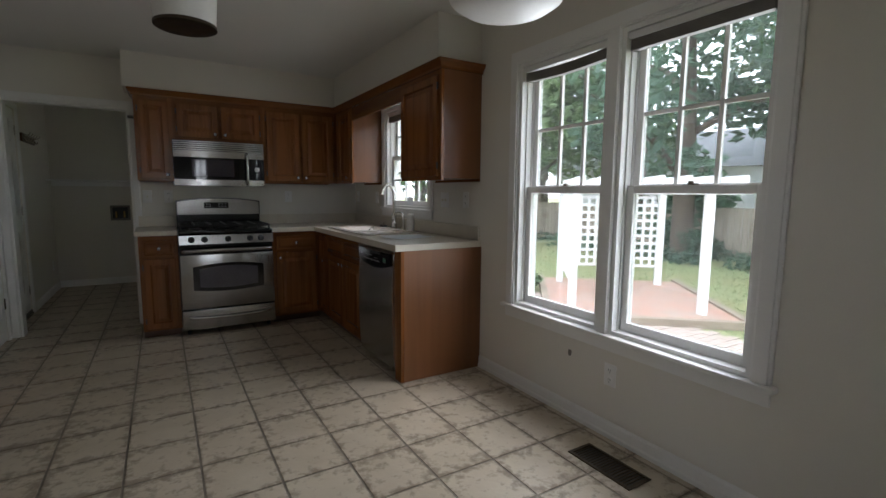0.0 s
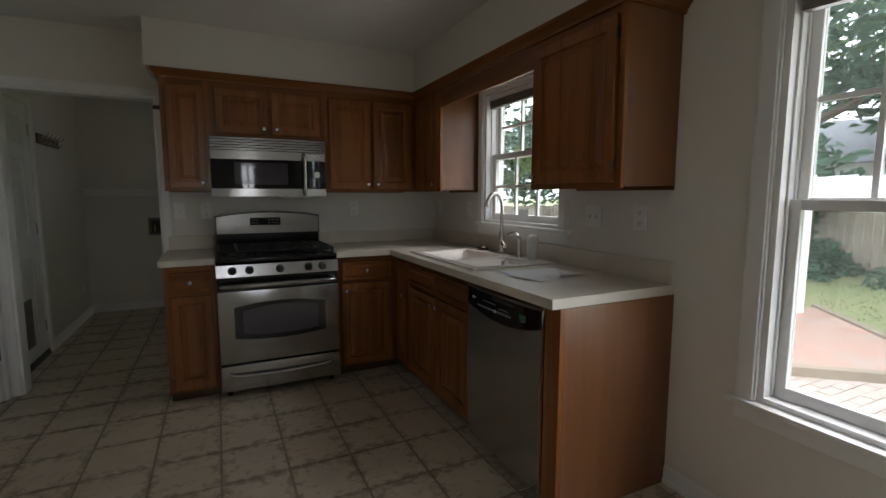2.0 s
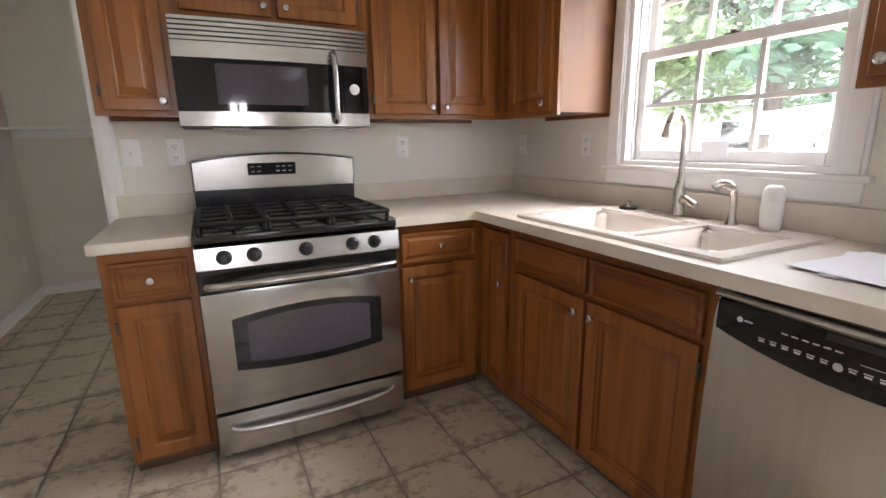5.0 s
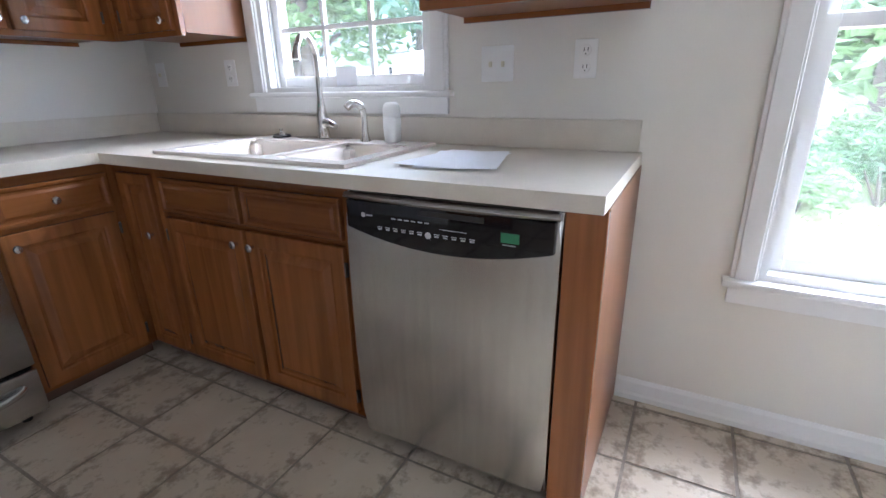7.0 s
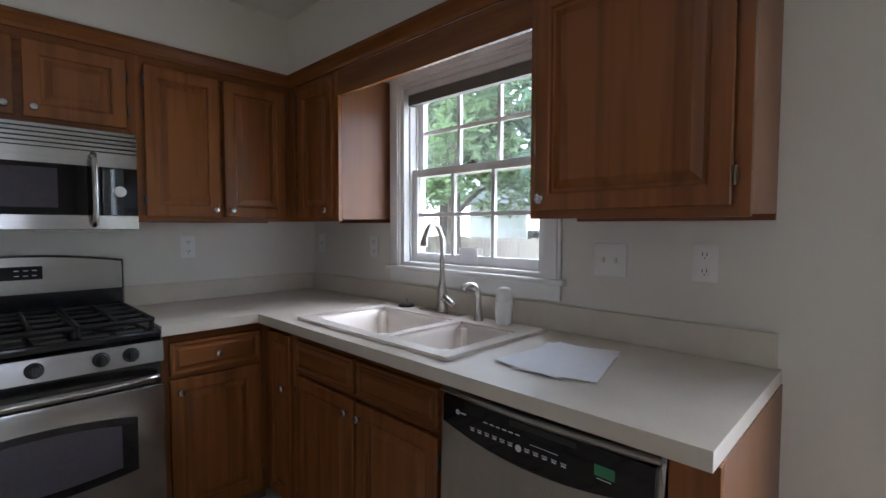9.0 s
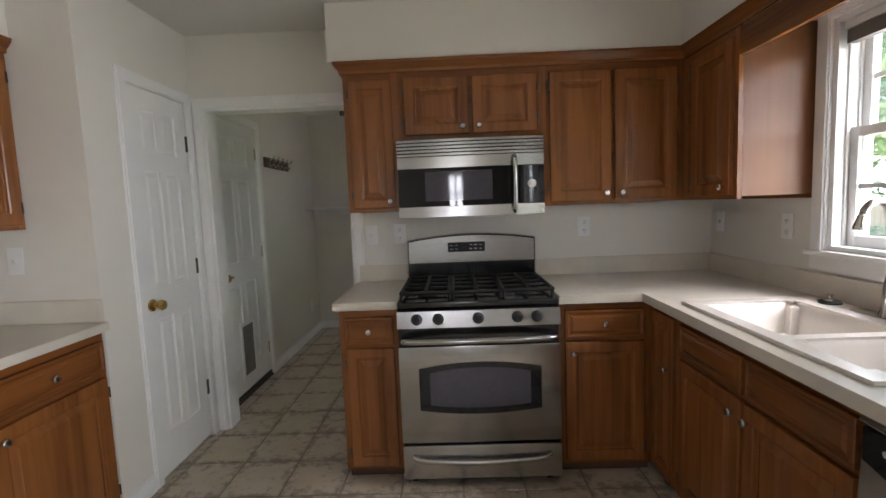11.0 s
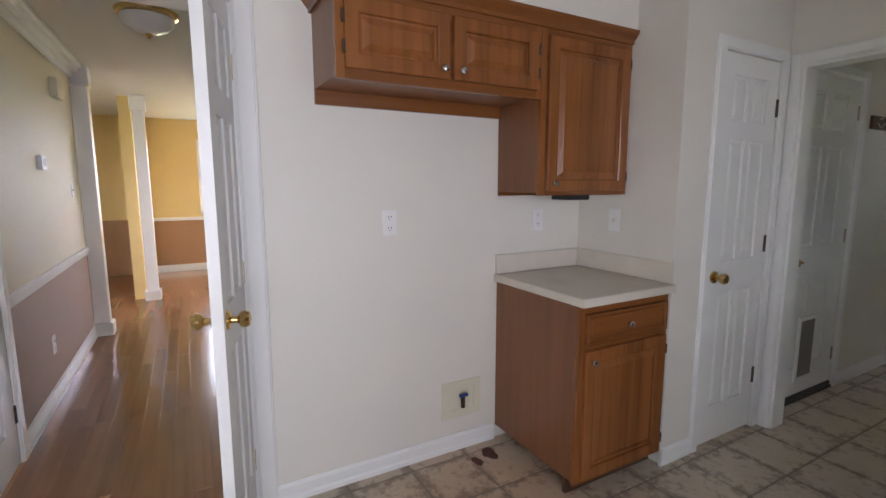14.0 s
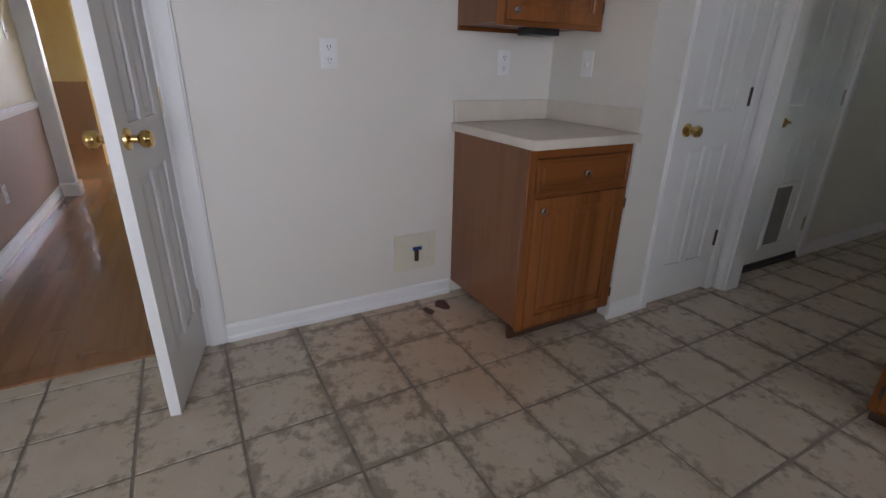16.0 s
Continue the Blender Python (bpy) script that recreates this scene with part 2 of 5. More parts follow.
BROWNP = material("dining_brown_paint", (0.40, 0.22, 0.10), 0.6, var=0.04, scale=1, bump=0.05, coords="World")
STAIN = material("red_brown_stain", (0.10, 0.025, 0.018), 0.6, var=0.3, scale=20, bump=0.1)
GRASS = material("lawn_ground", (0.22, 0.25, 0.11), 0.9, var=0.3, tint=(0.25, 0.22, 0.10), scale=0.7, fine=30, bump=0.4, coords="World")
BRICK = material("red_brick_paver", (0.44, 0.24, 0.18), 0.85, var=0.2, tint=(0.36, 0.28, 0.23), scale=3, fine=60, bump=0.3, coords="World")
SAND = material("joint_sand", (0.36, 0.30, 0.24), 0.95, var=0.15, coords="World")
PAVER = material("pale_rose_paver", (0.46, 0.36, 0.31), 0.9, var=0.15, tint=(0.38, 0.31, 0.26), scale=3, fine=60, bump=0.3, coords="World")
TIMBER = material("weathered_timber", (0.34, 0.27, 0.20), 0.85, var=0.2, scale=4, stretch=(1, 1, 1), bump=0.2)
FENCEW = wood("weathered_fence_wood", (0.42, 0.36, 0.29), (0.25, 0.20, 0.15), 2, 0.85)
PERGOLA = material("white_pergola_paint", (0.82, 0.82, 0.82), 0.5, var=0.03, bump=0.04)
BARK = material("grey_brown_bark", (0.13, 0.10, 0.075), 0.9, var=0.3, scale=8, fine=40, bump=0.6, stretch=(1, 1, 0.25))
LEAF_A = leaf_material("green_leaves", (0.13, 0.205, 0.10), (0.07, 0.125, 0.06))
LEAF_B = leaf_material("blue_green_leaves", (0.095, 0.165, 0.115), (0.05, 0.10, 0.07))
LEAF_C = leaf_material("light_green_leaves", (0.19, 0.27, 0.12), (0.11, 0.18, 0.075))
SIDING = material("pale_siding", (0.72, 0.73, 0.74), 0.6, var=0.03, coords="World")
ROOF = material("grey_shingle", (0.26, 0.27, 0.29), 0.9, var=0.15, fine=20, coords="World")

# ---- building helpers ----


def box(bm, x0, x1, y0, y1, z0, z1):
    m = Matrix.Translation(((x0 + x1) / 2, (y0 + y1) / 2, (z0 + z1) / 2)) @ Matrix.Diagonal((abs(x1 - x0), abs(y1 - y0), abs(z1 - z0), 1))
    return bmesh.ops.create_cube(bm, size=1, matrix=m)["verts"]


def bevelled(bm, width=0.003, segments=2):
    edges = [e for e in bm.edges if len(e.link_faces) == 2 and e.calc_face_angle(0) > 0.6]
    bmesh.ops.bevel(bm, geom=edges, offset=width, segments=segments, profile=0.6, affect="EDGES", clamp_overlap=True)
    return bm


def boxes(*specs, bevel=0.0):
    bm = bmesh.new()
    for s in specs:
        box(bm, *s)
    return bevelled(bm, bevel) if bevel else bm


def cyl(bm, p, q, r, r2=None, seg=16):
    p, q = Vector(p), Vector(q)
    turn = (q - p).to_track_quat("Z", "Y").to_matrix().to_4x4()
    bmesh.ops.create_cone(bm, cap_ends=True, segments=seg, radius1=r, radius2=r if r2 is None else r2, depth=(q - p).length,
                          matrix=Matrix.Translation((p + q) / 2) @ turn)
    return bm


def lathe(bm, profile, m=None, seg=20):
    """profile: (radius, height) rings about local z."""
    m = m or Matrix()
    rows = [[bm.verts.new(m @ Vector((r * math.cos(2 * math.pi * i / seg), r * math.sin(2 * math.pi * i / seg), z))) for i in range(seg)] for r, z in profile]
    for a, b in zip(rows, rows[1:]):
        for i in range(seg):
            bm.faces.new((a[i], a[(i + 1) % seg], b[(i + 1) % seg], b[i]))
    bm.faces.new(list(reversed(rows[0])))
    bm.faces.new(rows[-1])
    return bm


def tube(bm, pts, r, seg=12, squash=1.0):
    pts = [Vector(p) for p in pts]
    rad = r if isinstance(r, (list, tuple)) else [r] * len(pts)
    rows = []
    for i, p in enumerate(pts):
        d = (pts[min(i + 1, len(pts) - 1)] - pts[max(i - 1, 0)]).normalized()
        side = d.cross(Vector((0, 0, 1)) if abs(d.z) < 0.9 else Vector((0, 1, 0))).normalized()
        up = side.cross(d)
        rows.append([bm.verts.new(p + rad[i] * (math.cos(a) * side + squash * math.sin(a) * up)) for a in [2 * math.pi * k / seg for k in range(seg)]])
    for a, b in zip(rows, rows[1:]):
        for i in range(seg):
            bm.faces.new((a[i], b[i], b[(i + 1) % seg], a[(i + 1) % seg]))
    bm.faces.new(rows[0])
    bm.faces.new(list(reversed(rows[-1])))
    return bm


def smooth_curve(pts, n=6):
    pts = [Vector(p) for p in pts]
    out = []
    for i in range(len(pts) - 1):
        p0, p1, p2, p3 = pts[max(i - 1, 0)], pts[i], pts[i + 1], pts[min(i + 2, len(pts) - 1)]
        for k in range(n):
            t = k / n
            out.append(0.5 * (2 * p1 + (p2 - p0) * t + (2 * p0 - 5 * p1 + 4 * p2 - p3) * t * t + (3 * p1 - p0 - 3 * p2 + p3) * t ** 3))
    return out + [pts[-1]]


def slab(xs, ys, inside, z0, z1):
    """A slab over the cells of a grid for which inside(cx, cy) holds, with clean sides."""
    bm = bmesh.new()
    top, low = {}, {}

    def v(store, i, j, z):
        if (i, j) not in store:
            store[i, j] = bm.verts.new((xs[i], ys[j], z))
        return store[i, j]
    cells = {(i, j) for i in range(len(xs) - 1) for j in range(len(ys) - 1) if inside((xs[i] + xs[i + 1]) / 2, (ys[j] + ys[j + 1]) / 2)}
    for i, j in cells:
        ring = [(i, j), (i + 1, j), (i + 1, j + 1), (i, j + 1)]
        bm.faces.new([v(top, a, b, z1) for a, b in ring])
        bm.faces.new([v(low, a, b, z0) for a, b in reversed(ring)])
        for k, (di, dj) in enumerate(((0, -1), (1, 0), (0, 1), (-1, 0))):
            if (i + di, j + dj) not in cells:
                a, b = ring[k], ring[(k + 1) % 4]
                bm.faces.new((v(top, *b, z1), v(top, *a, z1), v(low, *a, z0), v(low, *b, z0)))
    return bm


def wall_slab(along, u0, u1, z0, z1, t0, t1, holes=()):
    """An upright wall with holes (ua, ub, za, zb); along 'x' or 'y'; t0, t1: its two faces."""
    us = sorted({u0, u1, *[h[0] for h in holes], *[h[1] for h in holes]})
    zs = sorted({z0, z1, *[h[2] for h in holes], *[h[3] for h in holes]})
    bm = slab(us, zs, lambda a, b: not any(h[0] < a < h[1] and h[2] < b < h[3] for h in holes), t0, t1)
    for v in bm.verts:
        a, b, c = v.co
        v.co = (a, c, b) if along == "x" else (c, a, b)
    bmesh.ops.recalc_face_normals(bm, faces=bm.faces)
    return bm


def mesh_of(name, bm, mat, smooth=False):
    bmesh.ops.recalc_face_normals(bm, faces=bm.faces)
    me = bpy.data.meshes.new(name)
    bm.to_mesh(me)
    bm.free()
    me.materials.append(mat)
    if smooth:
        me.shade_smooth()
        me.set_sharp_from_angle(angle=radians(40))
    return me


def part(name, bm, mat, parent=None, label="", smooth=True):
    ob = new(name, mesh_of(name, bm, mat, smooth))
    ob.parent = parent
    return tagged(ob, label) if label else ob


def thing(name, label, category, m=None, group=""):
    ob = new(name)
    ob.empty_display_size = 0.1
    if m:
        ob.matrix_world = m
    return tagged(ob, label, category, group)


def solid(name, bm, mat, label, category, m=None, group="", smooth=True):
    ob = new(name, mesh_of(name, bm, mat, smooth))
    if m:
        ob.matrix_world = m
    return tagged(ob, label, category, group)


def structure(name, bm, mat, label="", smooth=False):
    return tagged(new(name, mesh_of(name, bm, mat, smooth)), label, kind="structure")


def panel(bm, x0, x1, z0, z1, y, thick, rings):
    """A board facing -y with nested rings (inset, depth) on its front, flat behind."""
    loops = []
    for inset, depth in [(0, thick), (0, 0.003), (0.003, 0)] + list(rings):
        loops.append([bm.verts.new((a, y + depth, b)) for a, b in ((x0 + inset, z0 + inset), (x1 - inset, z0 + inset), (x1 - inset, z1 - inset), (x0 + inset, z1 - inset))])
    for a, b in zip(loops, loops[1:]):
        for i in range(4):
            bm.faces.new((a[i], a[(i + 1) % 4], b[(i + 1) % 4], b[i]))
    bm.faces.new(loops[-1])
    bm.faces.new(list(reversed(loops[0])))
    return bm


def raised(bm, x0, x1, z0, z1, y=-0.02, thick=0.019, stile=0.055):
    s = min(stile, (x1 - x0) * 0.22)
    return panel(bm, x0, x1, z0, z1, y, thick, [(s - 0.008, 0), (s - 0.002, 0.003), (s, 0.012), (s + 0.009, 0.013), (s + 0.030, 0.003), (s + 0.034, 0.0005)])


def knob(parent, x, z, y=-0.02, mat=None):
    bm = lathe(bmesh.new(), [(0.006, 0), (0.006, 0.012), (0.013, 0.016), (0.015, 0.021), (0.012, 0.026), (0.004, 0.028)], pose(x, y, z, 90), 14)
    return part("knob", bm, mat or NICKEL, parent, "satin nickel knob")


def hinge(parent, x, z, y=-0.021, mat=None, h=0.045):
    return part("hinge", cyl(boxes((x - 0.006, x + 0.006, y - 0.002, y + 0.004, z - h / 2, z + h / 2)), (x, y - 0.003, z - h / 2), (x, y - 0.003, z + h / 2), 0.004, seg=8), mat or DARKMETAL, parent)

# ---- the large structure ----
TOP = 2.40
EAST_HOLES = [(-1.72, -0.86, 1.11, 2.03), (-3.53, -2.86, 0.54, 2.03), (-4.28, -3.60, 0.54, 2.03)]
structure("wall_east", wall_slab("y", -6.3, 0.12, -0.3, TOP, 0, 0.15, EAST_HOLES), WALL, "cream painted wall with the windows to the garden")
structure("wall_north", wall_slab("x", -3.80, 0, 0, TOP, 0, 0.12, [(-3.0, -2.14, 0, 1.98)]), WALL, "cream painted kitchen wall behind the range")
structure("wall_west", wall_slab("y", -6.3, 0, 0, TOP, -3.80, -3.68, [(-3.62, -2.63, 0, 2.04)]), WALL, "cream painted wall with an open doorway to the hall")
structure("wall_south", wall_slab("x", -3.80, 0.15, -0.3, TOP, -6.42, -6.3, [(-1.95, -1.45, 1.2, 1.9)]), WALL)
structure("closet_wall_front", wall_slab("x", -3.68, -3.07, 0, TOP, -0.85, -0.75), WALL)
structure("closet_wall_side", wall_slab("y", -0.75, 0, 0, TOP, -3.17, -3.07, [(-0.575, -0.075, 0, 2.0)]), WALL)
structure("laundry_wall_west", wall_slab("y", 0.12, 2.45, 0, TOP, -3.22, -3.10, [(0.20, 0.97, 0.015, 2.02)]), WALL)
structure("laundry_wall_north", wall_slab("x", -3.22, -1.2, 0, TOP, 2.45, 2.57), WALL)
# The opening is unseen, added so daylight brightens the laundry.
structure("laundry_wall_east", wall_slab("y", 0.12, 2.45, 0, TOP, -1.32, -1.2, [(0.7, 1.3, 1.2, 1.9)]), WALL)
structure("ceiling", boxes((-3.80, 0.15, -6.42, 2.57, TOP, TOP + 0.12)), CEIL, "flat off-white painted ceiling")
soffit = slab([-2.15, -0.345, 0], [-2.45, -0.345, 0], lambda a, b: a > -0.345 or b > -0.345, 2.11, TOP)
structure("soffit_corner", soffit, WALL, "cream painted soffit above the wall cabinets")
structure("soffit_west", boxes((-3.68, -3.335, -2.35, -0.85, 2.11, TOP)), WALL)
subfloor = slab([-3.70, -3.10, -1.32, 0.0], [-6.3, 0.12, 2.45], lambda a, b: b < 0.1 or -3.1 < a < -1.32, -0.06, -0.004)
floor = structure("floor", subfloor, GROUT, "worn cream vinyl tile floor with grey-brown smudges")


def baseboard(name, along, u0, u1, face, out, h=0.085):
    """A baseboard on a wall's face, which looks towards out (+1, -1) across the wall."""
    bm = bmesh.new()
    prof = [(0, 0), (0.016, 0), (0.016, 0.02), (0.011, 0.03), (0.011, h - 0.014), (0.004, h), (0, h)]
    ends = [[bm.verts.new((u, face + out * d, z) if along == "x" else (face + out * d, u, z)) for d, z in prof] for u in (u0, u1)]
    for i in range(len(prof)):
        j = (i + 1) % len(prof)
        bm.faces.new((ends[0][i], ends[0][j], ends[1][j], ends[1][i]))
    bm.faces.new(ends[0])
    bm.faces.new(list(reversed(ends[1])))
    return structure(name, bm, TRIM, "white painted baseboard")


baseboard("baseboard_east", "y", -6.3, -2.49, 0, -1)
baseboard("baseboard_west", "y", -2.555, -1.43, -3.68, 1)
baseboard("baseboard_west_south", "y", -6.3, -3.70, -3.68, 1)
baseboard("baseboard_closet", "y", -0.85, -0.64, -3.07, 1)
baseboard("baseboard_closet_front", "x", -3.07, -3.054, -0.85, -1)
baseboard("baseboard_laundry_west", "y", 1.03, 2.45, -3.10, 1)
baseboard("baseboard_laundry_north", "x", -3.10, -1.32, 2.45, -1)
baseboard("baseboard_south", "x", -3.68, 0, -6.3, 1)


def casing(name, along, u0, u1, z1, face, out, w=0.06, z0=0.0):
    """Flat door casing with a stepped profile round an opening, on one face of a wall."""
    bm = bmesh.new()
    for d0, d1, a, b in ((0, 0.012, 0, w), (0.010, 0.018, 0.006, w - 0.008)):
        lo, hi = sorted((face + out * d0, face + out * d1))
        spec = [(u0 - b, u0 - a, z0, z1 + b), (u1 + a, u1 + b, z0, z1 + b), (u0 - a, u1 + a, z1 + a, z1 + b)]
        for ua, ub, za, zb in spec:
            box(bm, *((ua, ub, lo, hi, za, zb) if along == "x" else (lo, hi, ua, ub, za, zb)))
    bevelled(bm, 0.002, 1)
    return structure(name, bm, TRIM, "white painted door casing")


casing("trim_laundry", "x", -3.0, -2.14, 1.98, 0, -1)
casing("trim_closet", "y", -0.575, -0.075, 2.0, -3.07, 1)
casing("trim_hall", "y", -3.62, -2.63, 2.04, -3.68, 1, 0.075)
casing("trim_laundry_door", "y", 0.20, 0.97, 2.02, -3.10, 1, 0.055)
structure("door_jamb_laundry", boxes((-3.0, -2.985, 0.0, 0.12, 0, 1.98), (-2.155, -2.14, 0.0, 0.12, 0, 1.98), (-2.985, -2.155, 0.0, 0.12, 1.965, 1.98)), TRIM)
structure("door_jamb_hall", boxes((-3.80, -3.68, -2.645, -2.63, 0, 2.04), (-3.80, -3.68, -3.62, -3.605, 0, 2.04), (-3.80, -3.68, -3.605, -2.645, 2.025, 2.04)), TRIM)

# ---- windows ----


def sash(window, name, y0, y1, z0, z1, x, cols, rows, rail=0.038, low=0.045):
    """A sash in the plane x with muntins and panes; y0 < y1."""
    t = 0.032
    bm = boxes((x, x + t, y0, y0 + rail, z0, z1), (x, x + t, y1 - rail, y1, z0, z1), (x, x + t, y0 + rail, y1 - rail, z0, z0 + low), (x, x + t, y0 + rail, y1 - rail, z1 - rail, z1), bevel=0.003)
    frame_part = part(name, bm, TRIM, window, smooth=False)
    a, b, c, d = y0 + rail, y1 - rail, z0 + low, z1 - rail
    for k in range(1, cols):
        u = a + (b - a) * k / cols
        part("muntin", boxes((x + 0.006, x + t - 0.006, u - 0.009, u + 0.009, c, d)), TRIM, frame_part, smooth=False)
    for k in range(1, rows):
        u = c + (d - c) * k / rows
        part("muntin", boxes((x + 0.007, x + t - 0.007, a, b, u - 0.009, u + 0.009)), TRIM, frame_part, smooth=False)
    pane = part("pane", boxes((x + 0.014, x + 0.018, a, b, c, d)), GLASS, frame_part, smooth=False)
    # No shadow, so daylight comes in undimmed by the tint.
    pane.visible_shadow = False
    return frame_part


def blind(window, y0, y1, z, sag=0.0):
    """A mini blind drawn up under its headrail."""
    head = part("blind_headrail", boxes((0.012, 0.05, y0, y1, z - 0.03, z), bevel=0.003), TRIM, window, smooth=False)
    for k in range(7):
        bm = bmesh.new()
        rows = []
        for i in range(13):
            u = y0 + 0.012 + (y1 - y0 - 0.024) * i / 12
            zz = z - 0.034 - 0.0075 * k - sag * math.sin(math.pi * i / 12)
            rows.append([bm.verts.new((x, u, zz + dz)) for x, dz in ((0.014, 0), (0.048, 0), (0.048, -0.006), (0.014, -0.006))])
        for a, b in zip(rows, rows[1:]):
            for i in range(4):
                bm.faces.new((a[i], a[(i + 1) % 4], b[(i + 1) % 4], b[i]))
        bm.faces.new(rows[0])
        bm.faces.new(rows[-1])
        part("blind_slat", bm, BLIND, head, smooth=False)
    return head


def double_hung(name, y0, y1, z0, z1, meet, low_grid, label):
    """A double-hung window in the east wall's hole."""
    win = tagged(new(name), label, kind="structure")
    jamb = boxes((0.0, 0.15, y0, y0 + 0.022, z0, z1), (0.0, 0.15, y1 - 0.022, y1, z0, z1), (0.0, 0.15, y0 + 0.022, y1 - 0.022, z1 - 0.022, z1), (0.0, 0.15, y0 + 0.022, y1 - 0.022, z0, z0 + 0.02))
    part("window_frame", jamb, TRIM, win, smooth=False)
    for x in (0.048, 0.093):
        for u in (y0 + 0.022, y1 - 0.030):
            part("stop", boxes((x - 0.010, x, u, u + 0.008, z0 + 0.02, z1 - 0.022)), TRIM, win, smooth=False)
    a, b = y0 + 0.026, y1 - 0.026
    sash(win, "upper_sash", a, b, meet - 0.012, z1 - 0.022, 0.096, 3, 2)
    sash(win, "lower_sash", a, b, z0 + 0.02, meet + 0.026, 0.055, *low_grid)
    part("sash_lock", lathe(boxes((0.060, 0.085, (y0 + y1) / 2 - 0.03, (y0 + y1) / 2 + 0.03, meet + 0.026, meet + 0.032)), [(0.012, 0), (0.012, 0.012), (0.006, 0.015)], pose(0.072, (y0 + y1) / 2, meet + 0.03), 10), DARKMETAL, win, "dark metal sash lock")
    return win


def window_trim(name, spans, z0, z1, stool_out=0.045):
    w = 0.075
    bm = bmesh.new()
    us = [spans[0][0], spans[-1][1]]
    for d0, d1, a, b in ((-0.014, 0, 0, w), (-0.021, -0.012, 0.008, w - 0.012)):
        box(bm, d0, d1, us[0] - b, us[0] - a, z0, z1 + b)
        box(bm, d0, d1, us[1] + a, us[1] + b, z0, z1 + b)
        box(bm, d0, d1, us[0] - a, us[1] + a, z1 + a, z1 + b)
        for (p, q), (r, s) in zip(spans, spans[1:]):
            box(bm, d0, d1, q + a * 0.4, r - a * 0.4, z0, z1 + a)
    bevelled(bm, 0.002, 1)
    trim = structure(name, bm, TRIM, "white moulded window casing")
    stool = boxes((-stool_out, 0.05, us[0] - w - 0.02, us[1] + w + 0.02, z0 - 0.022, z0), bevel=0.006)
    part("window_sill", stool, TRIM, trim)
    part("apron", boxes((-0.014, 0, us[0] - w, us[1] + w, z0 - 0.085, z0 - 0.022), bevel=0.003), TRIM, trim, smooth=False)
    return trim


w1 = double_hung("window_1", -1.72, -0.86, 1.11, 2.03, 1.575, (3, 2), "white double-hung window with muntins above the sink")
blind(w1, -1.69, -0.89, 2.005)
w2 = double_hung("window_2", -3.53, -2.86, 0.54, 2.03, 1.265, (1, 1), "white double-hung window with a raised sagging blind")
blind(w2, -3.505, -2.885, 2.005, 0.012)
w3 = double_hung("window_3", -4.28, -3.60, 0.54, 2.03, 1.265, (1, 1), "white double-hung window with a raised blind")
blind(w3, -4.255, -3.625, 2.005)
window_trim("trim_window_1", [(-1.72, -0.86)], 1.11, 2.03, 0.03)
window_trim("trim_window_2", [(-4.28, -3.60), (-3.53, -2.86)], 0.54, 2.03)

# ---- cabinets ----
# local axes: x along the front, -y out of the front, z up; origin at the wall, at the unit's start


def base_cabinet(label, m, width, fronts, depth=0.60, toe=0.075, top=0.874, body_top=0.874):
    """fronts: (kind, x0, x1, z0, z1, knob side, hinge side)."""
    c = thing("base_cabinet", label, "cabinet", m, "fitted base cabinets")
    f = -depth
    part("carcass", boxes((0.002, width - 0.002, f + 0.02, -0.003, toe, body_top)), VENEER, c, smooth=False)
    part("toe_kick", boxes((0.002, width - 0.002, f + 0.05, f + 0.07, 0.001, toe)), KICK, c, smooth=False)
    for za, zb in ((top - 0.035, top), (toe - 0.01, toe + 0.025)):
        part("face_rail", boxes((0.03, width - 0.03, f, f + 0.02, za, zb)), OAK_H, c, smooth=False)
    for xa in (0, width - 0.03):
        part("face_stile", boxes((xa, xa + 0.03, f - 0.001, f + 0.019, toe - 0.01, top)), OAK, c, smooth=False)
    part("face_frame", boxes((0.03, width - 0.03, f + 0.003, f + 0.017, toe + 0.004, top - 0.003)), OAK_H, c, smooth=False)
    put_fronts(c, fronts, f)
    return c


def put_fronts(c, fronts, f):
    for kind, x0, x1, z0, z1, k, hs in fronts:
        if kind == "drawer":
            d = part("drawer_front", panel(bmesh.new(), x0, x1, z0, z1, f - 0.021, 0.02, [(0.012, 0), (0.018, 0.006), (0.026, 0.006), (0.036, 0.001)]), OAK_H, c, smooth=False)
        else:
            d = part("cabinet_door", raised(bmesh.new(), x0, x1, z0, z1, f - 0.021, 0.02), OAK, c, smooth=False)
        if k:
            knob(d, k[0], k[1], f - 0.021)
        if hs == "l":
            hx = x0 - 0.005
        elif hs == "r":
            hx = x1 + 0.005
        if hs:
            for z in (z0 + 0.07, z1 - 0.07):
                hinge(d, hx, z, f - 0.016)


def wall_cabinet(label, m, width, z0, z1, fronts, depth=0.32, rail=0.006):
    c = thing("wall_cabinet", label, "cabinet", m, "fitted wall cabinets")
    f = -depth
    part("carcass", boxes((0.0, width, f + 0.02, -0.003, z0 + 0.012, z1)), VENEER, c, smooth=False)
    for za, zb in ((z0, z0 + 0.04), (z1 - 0.05, z1)):
        part("face_rail", boxes((0.03, width - 0.03, f, f + 0.02, za, zb)), OAK_H, c, smooth=False)
    for xa in (0, width - 0.03):
        part("face_stile", boxes((xa, xa + 0.03, f - 0.001, f + 0.019, z0, z1)), OAK, c, smooth=False)
    part("wall_rail", boxes((0, width, -0.02, -0.003, z0 - rail, z0 + 0.012)), OAK_H, c, smooth=False)
    part("face_frame", boxes((0.03, width - 0.03, f + 0.003, f + 0.017, z0 + 0.004, z1 - 0.003)), OAK_H, c, smooth=False)
    put_fronts(c, fronts, f)
    return c


